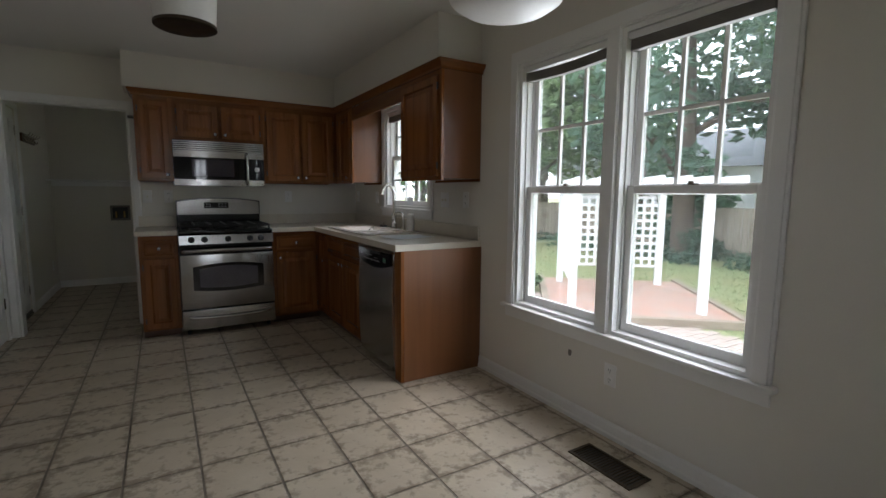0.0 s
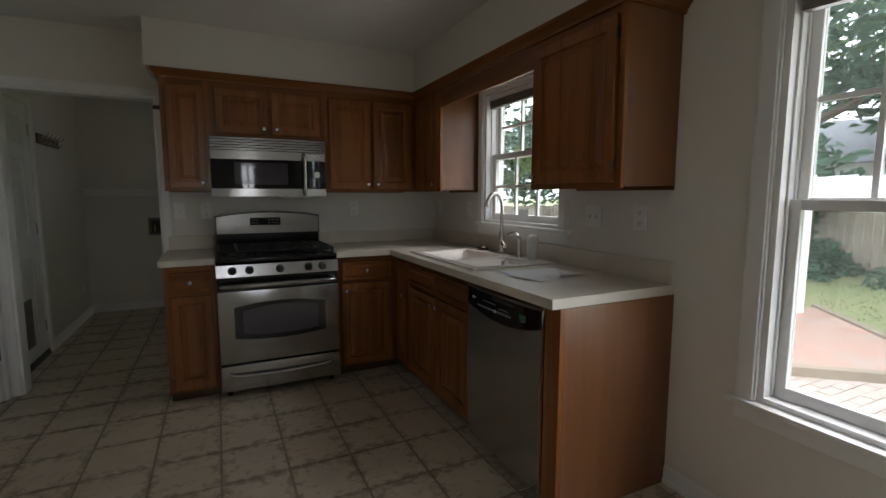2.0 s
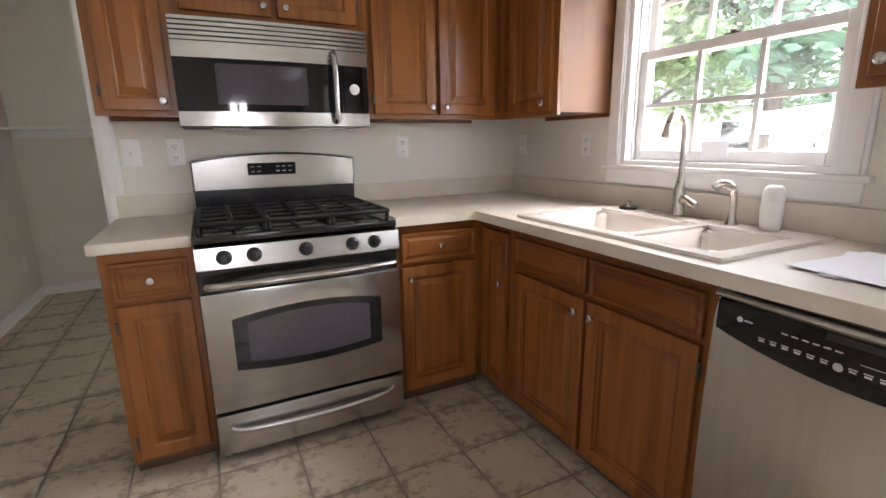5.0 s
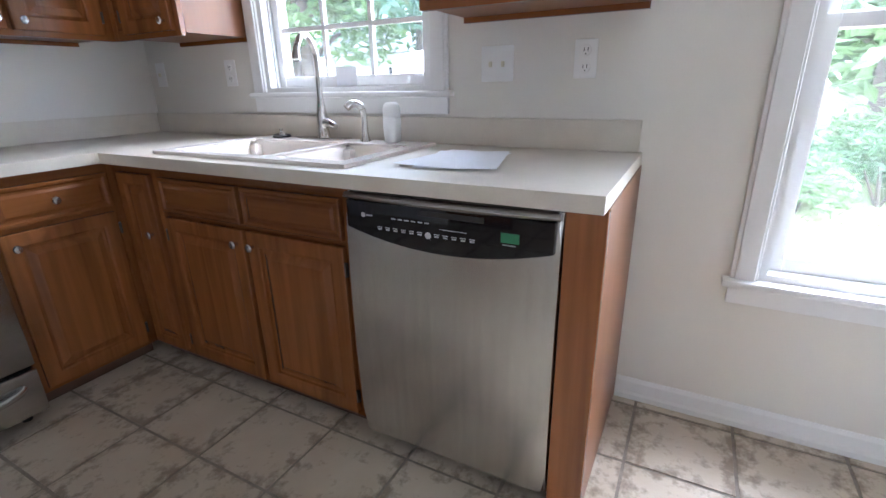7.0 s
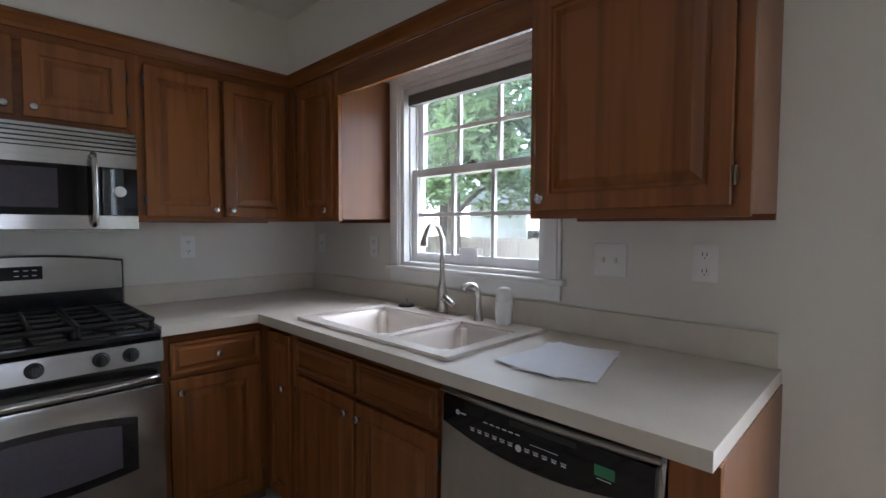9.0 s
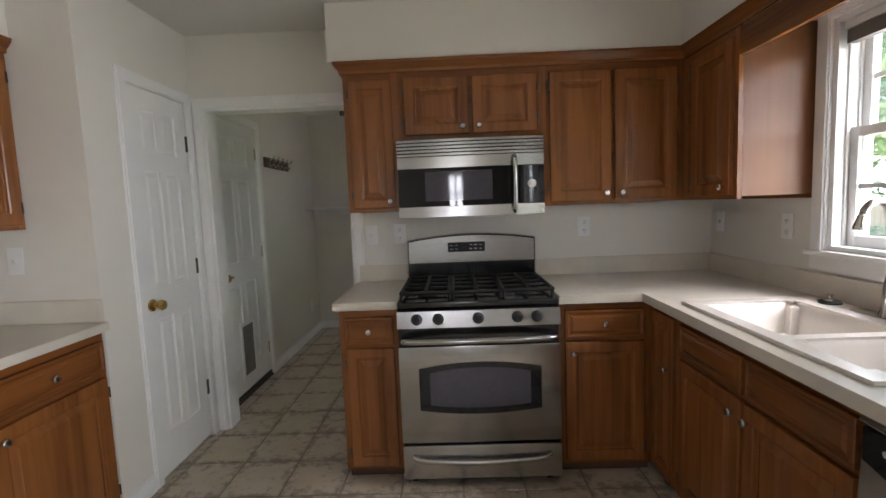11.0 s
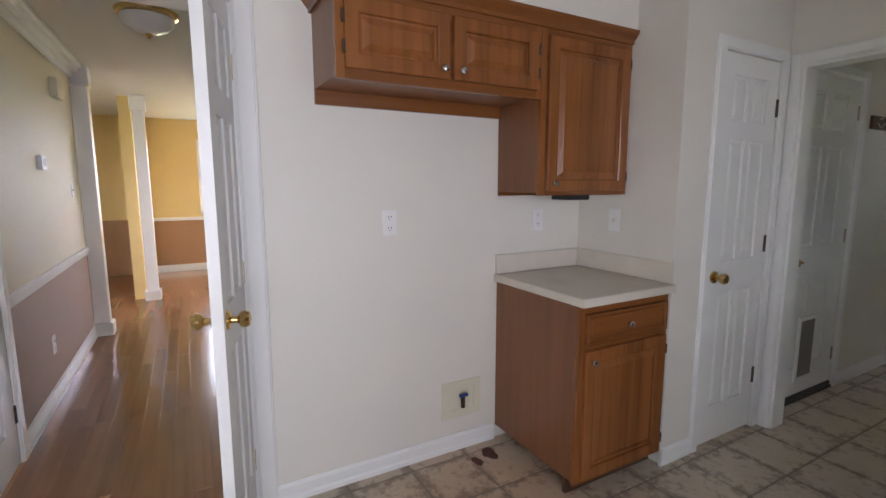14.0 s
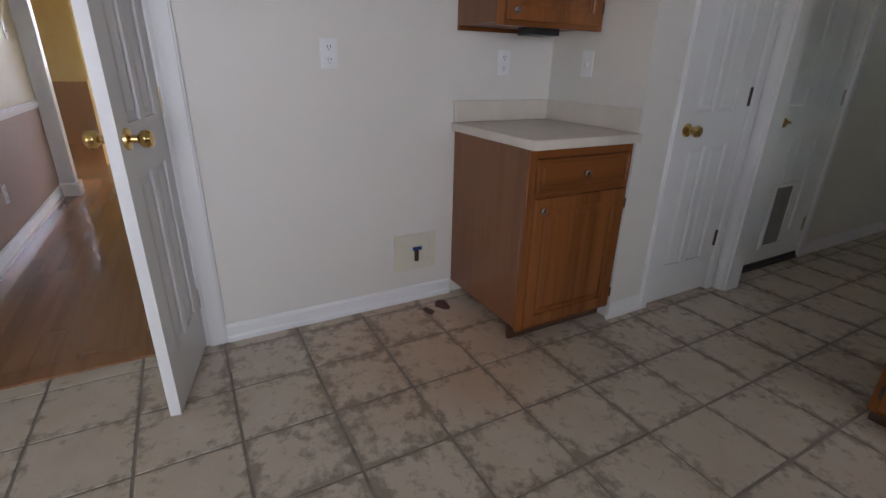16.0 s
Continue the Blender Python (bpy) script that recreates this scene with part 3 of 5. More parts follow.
NORTH = lambda x: pose(x, 0, 0)
EAST = lambda y: pose(0, y, 0, 0, 0, -90)
WEST = lambda y: pose(-3.68, y, 0, 0, 0, 90)

base_cabinet("oak base cabinet with drawer and door beside the range", NORTH(-2.105), 0.285,
             [("drawer", 0.03, 0.262, 0.70, 0.835, (0.145, 0.768), ""), ("door", 0.03, 0.262, 0.085, 0.68, None, "l")])
base_cabinet("oak base cabinet with drawer and door in the corner", NORTH(-1.05), 0.45,
             [("drawer", 0.03, 0.405, 0.70, 0.835, (0.215, 0.768), ""), ("door", 0.03, 0.405, 0.085, 0.68, (0.065, 0.63), "r")])
base_cabinet("narrow oak corner cabinet with one tall door", EAST(-0.60), 0.265,
             [("door", 0.035, 0.24, 0.085, 0.835, (0.20, 0.60), "")])
base_cabinet("oak sink cabinet with two doors and false drawers", EAST(-0.867), 0.91,
             [("drawer", 0.03, 0.445, 0.70, 0.83, None, ""), ("drawer", 0.465, 0.88, 0.70, 0.83, None, ""),
              ("door", 0.03, 0.445, 0.085, 0.68, (0.415, 0.63), "l"), ("door", 0.465, 0.88, 0.085, 0.68, (0.495, 0.63), "r")], body_top=0.74)
end = thing("end_panel", "brown oak veneer panel closing the counter's end", "cabinet panel")
part("post", boxes((-0.632, -0.607, -2.490, -2.399, 0.001, 0.874), bevel=0.002), OAK, end, smooth=False)
part("side_panel", boxes((-0.606, -0.002, -2.488, -2.47, 0.001, 0.874)), VENEER, end, smooth=False)
base_cabinet("brown oak base cabinet with a worn veneer side", WEST(-1.42), 0.565,
             [("drawer", 0.03, 0.545, 0.70, 0.835, (0.275, 0.768), ""), ("door", 0.03, 0.545, 0.085, 0.675, (0.06, 0.63), "r")], depth=0.60)

wall_cabinet("narrow oak wall cabinet beside the microwave", NORTH(-2.085), 0.282, 1.335, 2.055, [("door", 0.03, 0.25, 1.355, 2.015, (0.225, 1.39), "l")])
wall_cabinet("low two-door oak wall cabinet above the microwave", NORTH(-1.803), 0.755, 1.70, 2.055,
             [("door", 0.035, 0.365, 1.725, 2.015, (0.335, 1.76), "l"), ("door", 0.39, 0.72, 1.725, 2.015, (0.42, 1.76), "r")])
wall_cabinet("two-door oak wall cabinet", NORTH(-1.048), 0.728, 1.335, 2.055,
             [("door", 0.03, 0.345, 1.355, 2.015, (0.315, 1.39), "l"), ("door", 0.365, 0.68, 1.355, 2.015, (0.395, 1.39), "r")])
wall_cabinet("narrow oak corner wall cabinet by the sink window", EAST(-0.321), 0.455, 1.335, 2.055,
             [("door", 0.10, 0.425, 1.355, 2.015, (0.39, 1.39), "l")])
wall_cabinet("single-door oak wall cabinet above the counter's end", EAST(-1.865), 0.595, 1.335, 2.055,
             [("door", 0.025, 0.56, 1.36, 2.015, (0.055, 1.395), "r")])
wall_cabinet("single-door oak wall cabinet over the small counter", WEST(-1.42), 0.567, 1.325, 2.055,
             [("door", 0.035, 0.54, 1.345, 2.02, (0.065, 1.38), "r")])
wall_cabinet("low two-door oak cabinet above the refrigerator space", WEST(-2.335), 0.913, 1.745, 2.055,
             [("door", 0.03, 0.445, 1.78, 2.02, (0.415, 1.815), "l"), ("door", 0.465, 0.885, 1.78, 2.02, (0.495, 1.815), "r")], rail=0.045)


def crown(bm, u0, u1, m, miter0=0.0, miter1=0.0, depth=0.32):
    """Crown moulding along a cabinet front, from u0 to u1; the ends slant outward by the mitres."""
    prof = [(0, 2.05), (-0.012, 2.05), (-0.014, 2.066), (-0.022, 2.074), (-0.038, 2.094), (-0.042, 2.108), (0, 2.108)]
    ends = []
    for u, mi in ((u0, -miter0), (u1, miter1)):
        ends.append([bm.verts.new(m @ Vector((u + mi * -d, -depth + d, z))) for d, z in prof])
    for i in range(len(prof)):
        j = (i + 1) % len(prof)
        bm.faces.new((ends[0][i], ends[0][j], ends[1][j], ends[1][i]))
    bm.faces.new(ends[0])
    bm.faces.new(ends[1])


cm = thing("crown_moulding", "oak crown moulding round the wall cabinets' top", "moulding")
bm = bmesh.new()
crown(bm, -2.085, -0.32, NORTH(0), 1, -1)
part("range_wall_run", bm, OAK_H, cm, smooth=False)
bm = bmesh.new()
crown(bm, 0.32, 2.46, EAST(0), -1, 1)
part("window_wall_run", bm, OAK_Y, cm, smooth=False)
bm = bmesh.new()
crown(bm, 0, 0.32, pose(0, -2.46, 0, 0, 0, 0) @ Matrix.Translation((-0.32, 0, 0)), 1, 0, 0.0)
part("end_return", bm, OAK_H, cm, smooth=False)
bm = bmesh.new()
crown(bm, 0, 0.32, pose(-2.085, 0, 0, 0, 0, -90), 0, 1, 0.0)
part("side_return", bm, OAK_Y, cm, smooth=False)
cm = thing("crown_moulding", "oak crown moulding above the refrigerator space", "moulding")
bm = bmesh.new()
crown(bm, 0, 1.482, WEST(-2.335), 1, 0)
part("front_run", bm, OAK_Y, cm, smooth=False)
bm = bmesh.new()
crown(bm, 0, 0.32, pose(-3.68, -2.335, 0), 0, 1, 0.0)
part("end_return", bm, OAK_H, cm, smooth=False)
val = thing("window_valance", "dark oak valance board over the sink window", "valance")
part("board", boxes((-0.32, -0.30, -1.864, -0.777, 1.93, 2.05), bevel=0.002), OAK_Y, val, smooth=False)
part("cleat", boxes((-0.30, -0.28, -1.864, -0.777, 2.01, 2.05)), OAK_Y, val, smooth=False)

# ---- worktops ----


def worktop(name, bm, label, splashes):
    top = thing(name, label, "worktop")
    part("slab", bevelled(bm, 0.008, 2), LAMINATE, top)
    for s in splashes:
        part("backsplash", boxes(s, bevel=0.004), LAMINATE, top, smooth=False)
    return top


SINK = (-0.575, -0.085, -1.74, -0.91)
xs, ys = [-1.052, -0.668, SINK[0], SINK[1], -0.002], [-2.485, SINK[2], SINK[3], -0.648, -0.002]
L = slab(xs, ys, lambda a, b: (a > -0.668 or b > -0.648) and not (SINK[0] < a < SINK[1] and SINK[2] < b < SINK[3]), 0.875, 0.915)
worktop("worktop", L, "beige laminate corner worktop with upstand", [(-1.052, -0.022, -0.022, -0.002, 0.9155, 1.015), (-0.022, -0.002, -2.475, -0.002, 0.9155, 1.015)])
worktop("worktop", boxes((-2.125, -1.818, -0.648, -0.002, 0.875, 0.915)), "small beige laminate worktop beside the range", [(-2.11, -1.818, -0.022, -0.002, 0.9155, 1.015)])
worktop("worktop", boxes((-3.678, -3.04, -1.44, -0.852, 0.875, 0.915)), "small beige laminate worktop with upstand", [(-3.678, -3.658, -1.43, -0.852, 0.9155, 1.015), (-3.658, -3.06, -0.872, -0.852, 0.9155, 1.015)])

# sink
sink = thing("sink", "almond double-bowl enamel drop-in sink", "sink")
xs, ys = [-0.605, -0.555, -0.185, -0.065], [-1.77, -1.72, -1.445, -1.405, -0.945, -0.89]
rim = slab(xs, ys, lambda a, b: not (-0.555 < a < -0.185 and (-1.72 < b < -1.445 or -1.405 < b < -0.945)), 0.9155, 0.927)
part("rim", bevelled(rim, 0.005, 2), SINKW, sink)
for y0, y1, d in ((-1.72, -1.445, 0.15), (-1.405, -0.945, 0.17)):
    bm = bmesh.new()
    loops = []
    for inset, z in ((-0.004, 0.924), (0.002, 0.915), (0.012, 0.90), (0.026, 0.927 - d + 0.03), (0.06, 0.927 - d)):
        loops.append([bm.verts.new(p) for p in ((-0.555 + inset, y0 + inset, z), (-0.185 - inset, y0 + inset, z), (-0.185 - inset, y1 - inset, z), (-0.555 + inset, y1 - inset, z))])
    for a, b in zip(loops, loops[1:]):
        for i in range(4):
            bm.faces.new((a[i], a[(i + 1) % 4], b[(i + 1) % 4], b[i]))
    bm.faces.new(loops[-1])
    bmesh.ops.bevel(bm, geom=[e for e in bm.edges if abs((e.verts[0].co - e.verts[1].co).z) > 0.005], offset=0.03, segments=4, affect="EDGES")
    part("bowl", bm, SINKW, sink)
    part("drain", lathe(bmesh.new(), [(0.042, 0), (0.042, 0.004), (0.03, 0.005), (0.028, 0.002)], pose(-0.37, (y0 + y1) / 2, 0.927 - d), 16), NICKEL, sink)

tap = thing("kitchen_faucet", "satin nickel gooseneck faucet on the sink's deck", "faucet", pose(-0.105, -1.262, 0.927))
part("base_plate", bevelled(boxes((-0.028, 0.028, -0.125, 0.125, 0, 0.007)), 0.005), NICKEL, tap)
part("body", lathe(bmesh.new(), [(0.030, 0.006), (0.026, 0.02), (0.021, 0.05), (0.023, 0.09), (0.016, 0.13), (0.0115, 0.16)], None, 18), NICKEL, tap)
neck = smooth_curve([(0, 0, 0.15), (0, 0, 0.25), (-0.004, 0, 0.33), (-0.04, -0.005, 0.385), (-0.085, -0.01, 0.385), (-0.118, -0.015, 0.345), (-0.128, -0.016, 0.30)])
part("spout", tube(bmesh.new(), neck, [0.0115] * (len(neck) - 5) + [0.012, 0.0135, 0.016, 0.017, 0.016], 14), NICKEL, tap)
part("lever", tube(bmesh.new(), smooth_curve([(0, -0.012, 0.06), (-0.02, -0.045, 0.07), (-0.04, -0.085, 0.062), (-0.045, -0.105, 0.055)], 4), [0.017] * 5 + [0.014] * 4 + [0.012] * 4, 12), NICKEL, tap)
part("tag", boxes((-0.016, 0.016, -0.004, 0.002, 0.128, 0.14)), GREEN_LCD, tap, "green plastic tag", smooth=False)
spray = thing("side_sprayer", "satin nickel side sprayer on the sink's deck", "sprayer", pose(-0.12, -1.485, 0.927))
part("holder", lathe(bmesh.new(), [(0.021, 0), (0.018, 0.01), (0.013, 0.03), (0.013, 0.05)], None, 14), NICKEL, spray)
part("handset", tube(bmesh.new(), smooth_curve([(0, 0, 0.045), (0, 0, 0.10), (-0.012, 0.008, 0.135), (-0.04, 0.025, 0.142), (-0.058, 0.036, 0.128)], 4), [0.012] * 6 + [0.015] * 6 + [0.014] * 5, 12), NICKEL, spray)
bottle = thing("soap_bottle", "white plastic soap bottle on the sink's deck", "bottle", pose(-0.115, -1.61, 0.927))
part("bottle_body", lathe(bmesh.new(), [(0.026, 0), (0.030, 0.006), (0.034, 0.05), (0.034, 0.085), (0.032, 0.092)], None, 20), PLASTIC_W, bottle)
part("cap", lathe(bmesh.new(), [(0.0325, 0.093), (0.033, 0.12), (0.028, 0.138), (0.018, 0.146)], None, 20), PLASTIC_W, bottle)
plug = thing("sink_stopper", "chrome and rubber sink stopper", "stopper", pose(-0.105, -1.02, 0.927))
part("rubber_disc", lathe(bmesh.new(), [(0.038, 0), (0.040, 0.006), (0.032, 0.012)], None, 18), PLASTIC_B, plug)
part("stem", lathe(bmesh.new(), [(0.024, 0.012), (0.022, 0.018), (0.006, 0.02), (0.006, 0.028), (0.012, 0.034), (0.004, 0.037)], None, 14), NICKEL, plug)


def sheet(name, label, m, w, h, curl):
    bm = bmesh.new()
    n = 8
    vs = [[bm.verts.new((w * (i / n - 0.5), h * (j / n - 0.5), 0.0015 + curl * ((i / n - 0.4) ** 2 + 0.5 * (j / n - 0.5) ** 2) + 0.0015 * noise.noise((i * 0.7, j * 0.7, w)))) for j in range(n + 1)] for i in range(n + 1)]
    for i in range(n):
        for j in range(n):
            bm.faces.new((vs[i][j], vs[i + 1][j], vs[i + 1][j + 1], vs[i][j + 1]))
    return solid(name, bm, PAPER, label, "paper", m, "papers on the worktop")


sheet("paper_sheet", "white paper sheet lying on the worktop", pose(-0.345, -2.02, 0.9165, 0, 0, 14), 0.34, 0.235, 0.004)
sheet("paper_sheet", "white paper sheet lying askew on another", pose(-0.36, -1.995, 0.9195, 0, 0, -6), 0.32, 0.225, 0.005)
solid("window_notice", boxes((0.050, 0.051, -1.335, -1.225, 1.135, 1.21)), PAPER, "white paper notice on the sink window", "paper", smooth=False)

# ---- range ----
rng = thing("gas_range", "stainless steel gas range with black cooktop", "range", pose(-1.437, 0, 0))
W2 = 0.377
part("body", boxes((-W2, W2, -0.655, -0.03, 0.05, 0.885)), ENAMEL, rng, smooth=False)
for sx in (-1, 1):
    for y in (-0.60, -0.10):
        part("foot", cyl(bmesh.new(), (sx * 0.33, y, 0), (sx * 0.33, y, 0.055), 0.016), PLASTIC_B, rng)
part("cooktop", bevelled(boxes((-W2, W2, -0.675, -0.10, 0.884, 0.912)), 0.008), ENAMEL, rng)
for gx in (-0.245, 0.0, 0.245):
    grate = bmesh.new()
    w = 0.115
    for x in (gx - w, gx + w):
        tube(grate, [(x, -0.62, 0.945), (x, -0.14, 0.945)], 0.010, 6)
    for y in (-0.62, -0.50, -0.38, -0.26, -0.14):
        tube(grate, [(gx - w, y, 0.945), (gx + w, y, 0.945)], 0.010, 6)
    tube(grate, [(gx, -0.62, 0.947), (gx, -0.14, 0.949)], 0.010, 6)
    for x in (gx - w, gx + w):
        for y in (-0.61, -0.15):
            cyl(grate, (x, y, 0.911), (x, y, 0.945), 0.009, seg=6)
    part("grate", grate, IRON, rng)
for bx, by in ((-0.245, -0.50), (-0.245, -0.24), (0, -0.38), (0.245, -0.50), (0.245, -0.24)):
    part("burner", lathe(bmesh.new(), [(0.055, 0.911), (0.05, 0.920), (0.036, 0.922), (0.036, 0.932), (0.028, 0.935)], pose(bx, by, 0), 18), IRON, rng)
bm = bmesh.new()
sec = [(-0.655, 0.884), (-0.690, 0.872), (-0.700, 0.795), (-0.655, 0.790)]
rows = [[bm.verts.new((x, y, z)) for y, z in sec] for x in (-W2, W2)]
for i in range(4):
    bm.faces.new((rows[0][i], rows[0][(i + 1) % 4], rows[1][(i + 1) % 4], rows[1][i]))
bm.faces.new(rows[0])
bm.faces.new(rows[1])
part("control_panel", bevelled(bm, 0.004), STEEL, rng)
for kx in (-0.285, -0.185, 0.0, 0.18, 0.27):
    k = part("control_knob", lathe(bmesh.new(), [(0.026, 0), (0.026, 0.006), (0.021, 0.010), (0.019, 0.026), (0.015, 0.03)], pose(kx, -0.694, 0.835, 83), 18), PLASTIC_B, rng)
    part("grip", boxes((kx - 0.005, kx + 0.005, -0.732, -0.72, 0.818, 0.852), bevel=0.002), PLASTIC_B, k, smooth=False)
part("oven_gap", boxes((-W2 + 0.004, W2 - 0.004, -0.672, -0.655, 0.70, 0.789)), ENAMEL, rng, smooth=False)
door = part("oven_door", bevelled(boxes((-W2, W2, -0.695, -0.656, 0.238, 0.705)), 0.006), STEEL, rng, "brushed stainless oven door")


def arched(bm, w, z0, z1, bow0, bow1, y0, y1, n=14):
    """A plate with bowed lower and upper edges."""
    lo = [(-w + 2 * w * i / n, z0 - bow0 * (1 - (2 * i / n - 1) ** 2)) for i in range(n + 1)]
    hi = [(w - 2 * w * i / n, z1 + bow1 * (1 - (2 * i / n - 1) ** 2)) for i in range(n + 1)]
    f = [bm.verts.new((x, y0, z)) for x, z in lo + hi]
    b = [bm.verts.new((x, y1, z)) for x, z in lo + hi]
    bm.faces.new(f)
    bm.faces.new(list(reversed(b)))
    for i in range(len(f)):
        j = (i + 1) % len(f)
        bm.faces.new((f[i], b[i], b[j], f[j]))
    return bm


part("window_border", arched(bmesh.new(), 0.285, 0.40, 0.60, 0.022, 0.028, -0.6985, -0.69), BLACKGLASS, door, smooth=False)
part("oven_window", arched(bmesh.new(), 0.235, 0.425, 0.58, 0.016, 0.024, -0.7005, -0.695), OVENGLASS, door, "smoky oven window", smooth=False)
part("oven_handle", tube(bmesh.new(), smooth_curve([(-0.35, -0.69, 0.735), (-0.33, -0.725, 0.74), (-0.15, -0.752, 0.745), (0.15, -0.752, 0.745), (0.33, -0.725, 0.74), (0.35, -0.69, 0.735)]), 0.016, 12), STEEL, door)
drw = part("drawer", bevelled(boxes((-W2, W2, -0.693, -0.656, 0.055, 0.222)), 0.006), STEEL, rng, "stainless storage drawer")
part("drawer_handle", tube(bmesh.new(), smooth_curve([(-0.33, -0.692, 0.172), (-0.27, -0.712, 0.158), (0, -0.722, 0.15), (0.27, -0.712, 0.158), (0.33, -0.692, 0.172)]), [0.004] + [0.013] * 23 + [0.004], 12), STEEL, drw)
part("backguard_base", boxes((-W2 + 0.01, W2 - 0.01, -0.10, -0.03, 0.884, 1.03)), ENAMEL, rng, smooth=False)
part("backguard_rim", bevelled(arched(bmesh.new(), 0.37, 1.015, 1.155, 0, 0.032, -0.104, -0.03), 0.006, 1), ENAMEL, rng)
bg = part("backguard", arched(bmesh.new(), 0.362, 1.025, 1.147, 0, 0.031, -0.112, -0.10), STEEL, rng, smooth=False)
dsp = part("display", boxes((-0.135, 0.08, -0.1155, -0.111, 1.085, 1.14), bevel=0.002), BLACKGLASS, bg, smooth=False)
for r in range(2):
    for c in (0, 1, 4, 5, 6):
        part("button_mark", boxes((-0.122 + c * 0.028, -0.106 + c * 0.028, -0.1162, -0.115, 1.10 + r * 0.022, 1.103 + r * 0.022)), GREY_TEXT, dsp, smooth=False)

# ---- microwave ----
mic = thing("microwave_oven", "stainless over-the-range microwave with black door", "microwave", pose(-1.437, 0, 0))
part("body", boxes((-0.376, 0.376, -0.36, -0.004, 1.295, 1.698)), PLASTIC_B, mic, smooth=False)


def bowed(bm, x0, x1, z0, z1, y0, y1, bow=0.018, n=12):
    """A front plate that bows outward across the whole width of 0.756."""
    rows = []
    for i in range(n + 1):
        x = x0 + (x1 - x0) * i / n
        b = bow * (1 - (x / 0.378) ** 2)
        rows.append([bm.verts.new(p) for p in ((x, y0 - b, z0), (x, y0 - b, z1), (x, y1, z1), (x, y1, z0))])
    for a, b in zip(rows, rows[1:]):
        for i in range(4):
            bm.faces.new((a[i], a[(i + 1) % 4], b[(i + 1) % 4], b[i]))
    bm.faces.new(rows[0])
    bm.faces.new(rows[-1])
    return bm


part("top_strip", bowed(bmesh.new(), -0.376, 0.376, 1.548, 1.606, -0.385, -0.36), STEEL, mic, "brushed steel strip")
for k in range(5):
    part("vent_slat", bowed(bmesh.new(), -0.376, 0.376, 1.610 + k * 0.0175, 1.622 + k * 0.0175, -0.385, -0.36), STEEL, mic)
part("vent_back", bowed(bmesh.new(), -0.37, 0.37, 1.606, 1.696, -0.372, -0.359), PLASTIC_B, mic)
part("bottom_strip", bowed(bmesh.new(), -0.376, 0.376, 1.297, 1.352, -0.385, -0.36), STEEL, mic, "brushed steel strip")
md = part("door_glass", bowed(bmesh.new(), -0.376, 0.245, 1.354, 1.546, -0.383, -0.36), BLACKGLASS, mic, "glossy black door glass")
part("door_window", bowed(bmesh.new(), -0.235, 0.11, 1.38, 1.53, -0.3845, -0.37), OVENGLASS, md)
cp = part("control_panel", bowed(bmesh.new(), 0.250, 0.376, 1.354, 1.546, -0.383, -0.36), BLACKGLASS, mic)
part("dial", lathe(bmesh.new(), [(0.022, 0), (0.022, 0.004), (0.018, 0.006)], pose(0.312, -0.389, 1.452, 90), 18), PLASTIC_W, cp, "round silver-white dial button")
for r in range(5):
    for c in range(3):
        if not (r in (2, 3) and c == 1):
            part("button", lathe(bmesh.new(), [(0.006, 0), (0.005, 0.002)], pose(0.276 + c * 0.036, -0.388 + c * 0.003, 1.375 + r * 0.035, 90), 10), GREY_TEXT, cp)
part("handle", tube(bmesh.new(), smooth_curve([(0.222, -0.392, 1.315), (0.222, -0.425, 1.335), (0.222, -0.435, 1.45), (0.222, -0.425, 1.575), (0.222, -0.392, 1.595)]), 0.012, 12), STEEL, mic)
part("underside_light", boxes((-0.26, -0.12, -0.25, -0.17, 1.289, 1.296)), PLASTIC_W, mic, smooth=False)
part("grease_filter", boxes((0.05, 0.30, -0.27, -0.12, 1.288, 1.296)), STEEL_V, mic, smooth=False)

# ---- dishwasher ----
dw = thing("dishwasher", "stainless steel dishwasher with black control panel", "dishwasher", pose(-0.012, -2.095, 0, 0, 0, -90))
part("tub", boxes((-0.302, 0.302, -0.57, -0.03, 0.08, 0.868)), PLASTIC_B, dw, smooth=False)
part("toe_panel", boxes((-0.30, 0.30, -0.555, -0.535, 0.001, 0.10)), PLASTIC_B, dw, smooth=False)
bm = bmesh.new()
n = 10
rows = []
for i in range(n + 1):
    z = 0.062 + (0.862 - 0.062) * i / n
    y = -0.628 - 0.012 * math.sin(math.pi * i / n)
    rows.append([bm.verts.new(p) for p in ((-0.301, y, z), (0.301, y, z), (0.301, -0.575, z), (-0.301, -0.575, z))])
for a, b in zip(rows, rows[1:]):
    for i in range(4):
        bm.faces.new((a[i], a[(i + 1) % 4], b[(i + 1) % 4], b[i]))
bm.faces.new(rows[0])
bm.faces.new(rows[-1])
bmesh.ops.bevel(bm, geom=[e for e in bm.edges if abs(e.verts[0].co.y - e.verts[1].co.y) < 0.01 and abs(e.verts[0].co.x - e.verts[1].co.x) < 0.001 and e.verts[0].co.y < -0.6], offset=0.012, segments=3, affect="EDGES")
dd = part("door_panel", bm, STEEL_V, dw, "brushed stainless door panel")
cpn = part("control_panel", arched(bmesh.new(), 0.288, 0.768, 0.842, 0.042, 0.0, -0.643, -0.62, 24), BLACKGLASS, dd, "glossy black control panel", smooth=False)
part("handle_lip", tube(bmesh.new(), smooth_curve([(-0.297, -0.632, 0.853), (0, -0.648, 0.853), (0.297, -0.632, 0.853)]), 0.012, 10, 0.8), STEEL, dd)
part("pocket", boxes((-0.06, 0.12, -0.6438, -0.642, 0.822, 0.836), bevel=0.0006), PLASTIC_B, cpn, "black handle pocket", smooth=False)
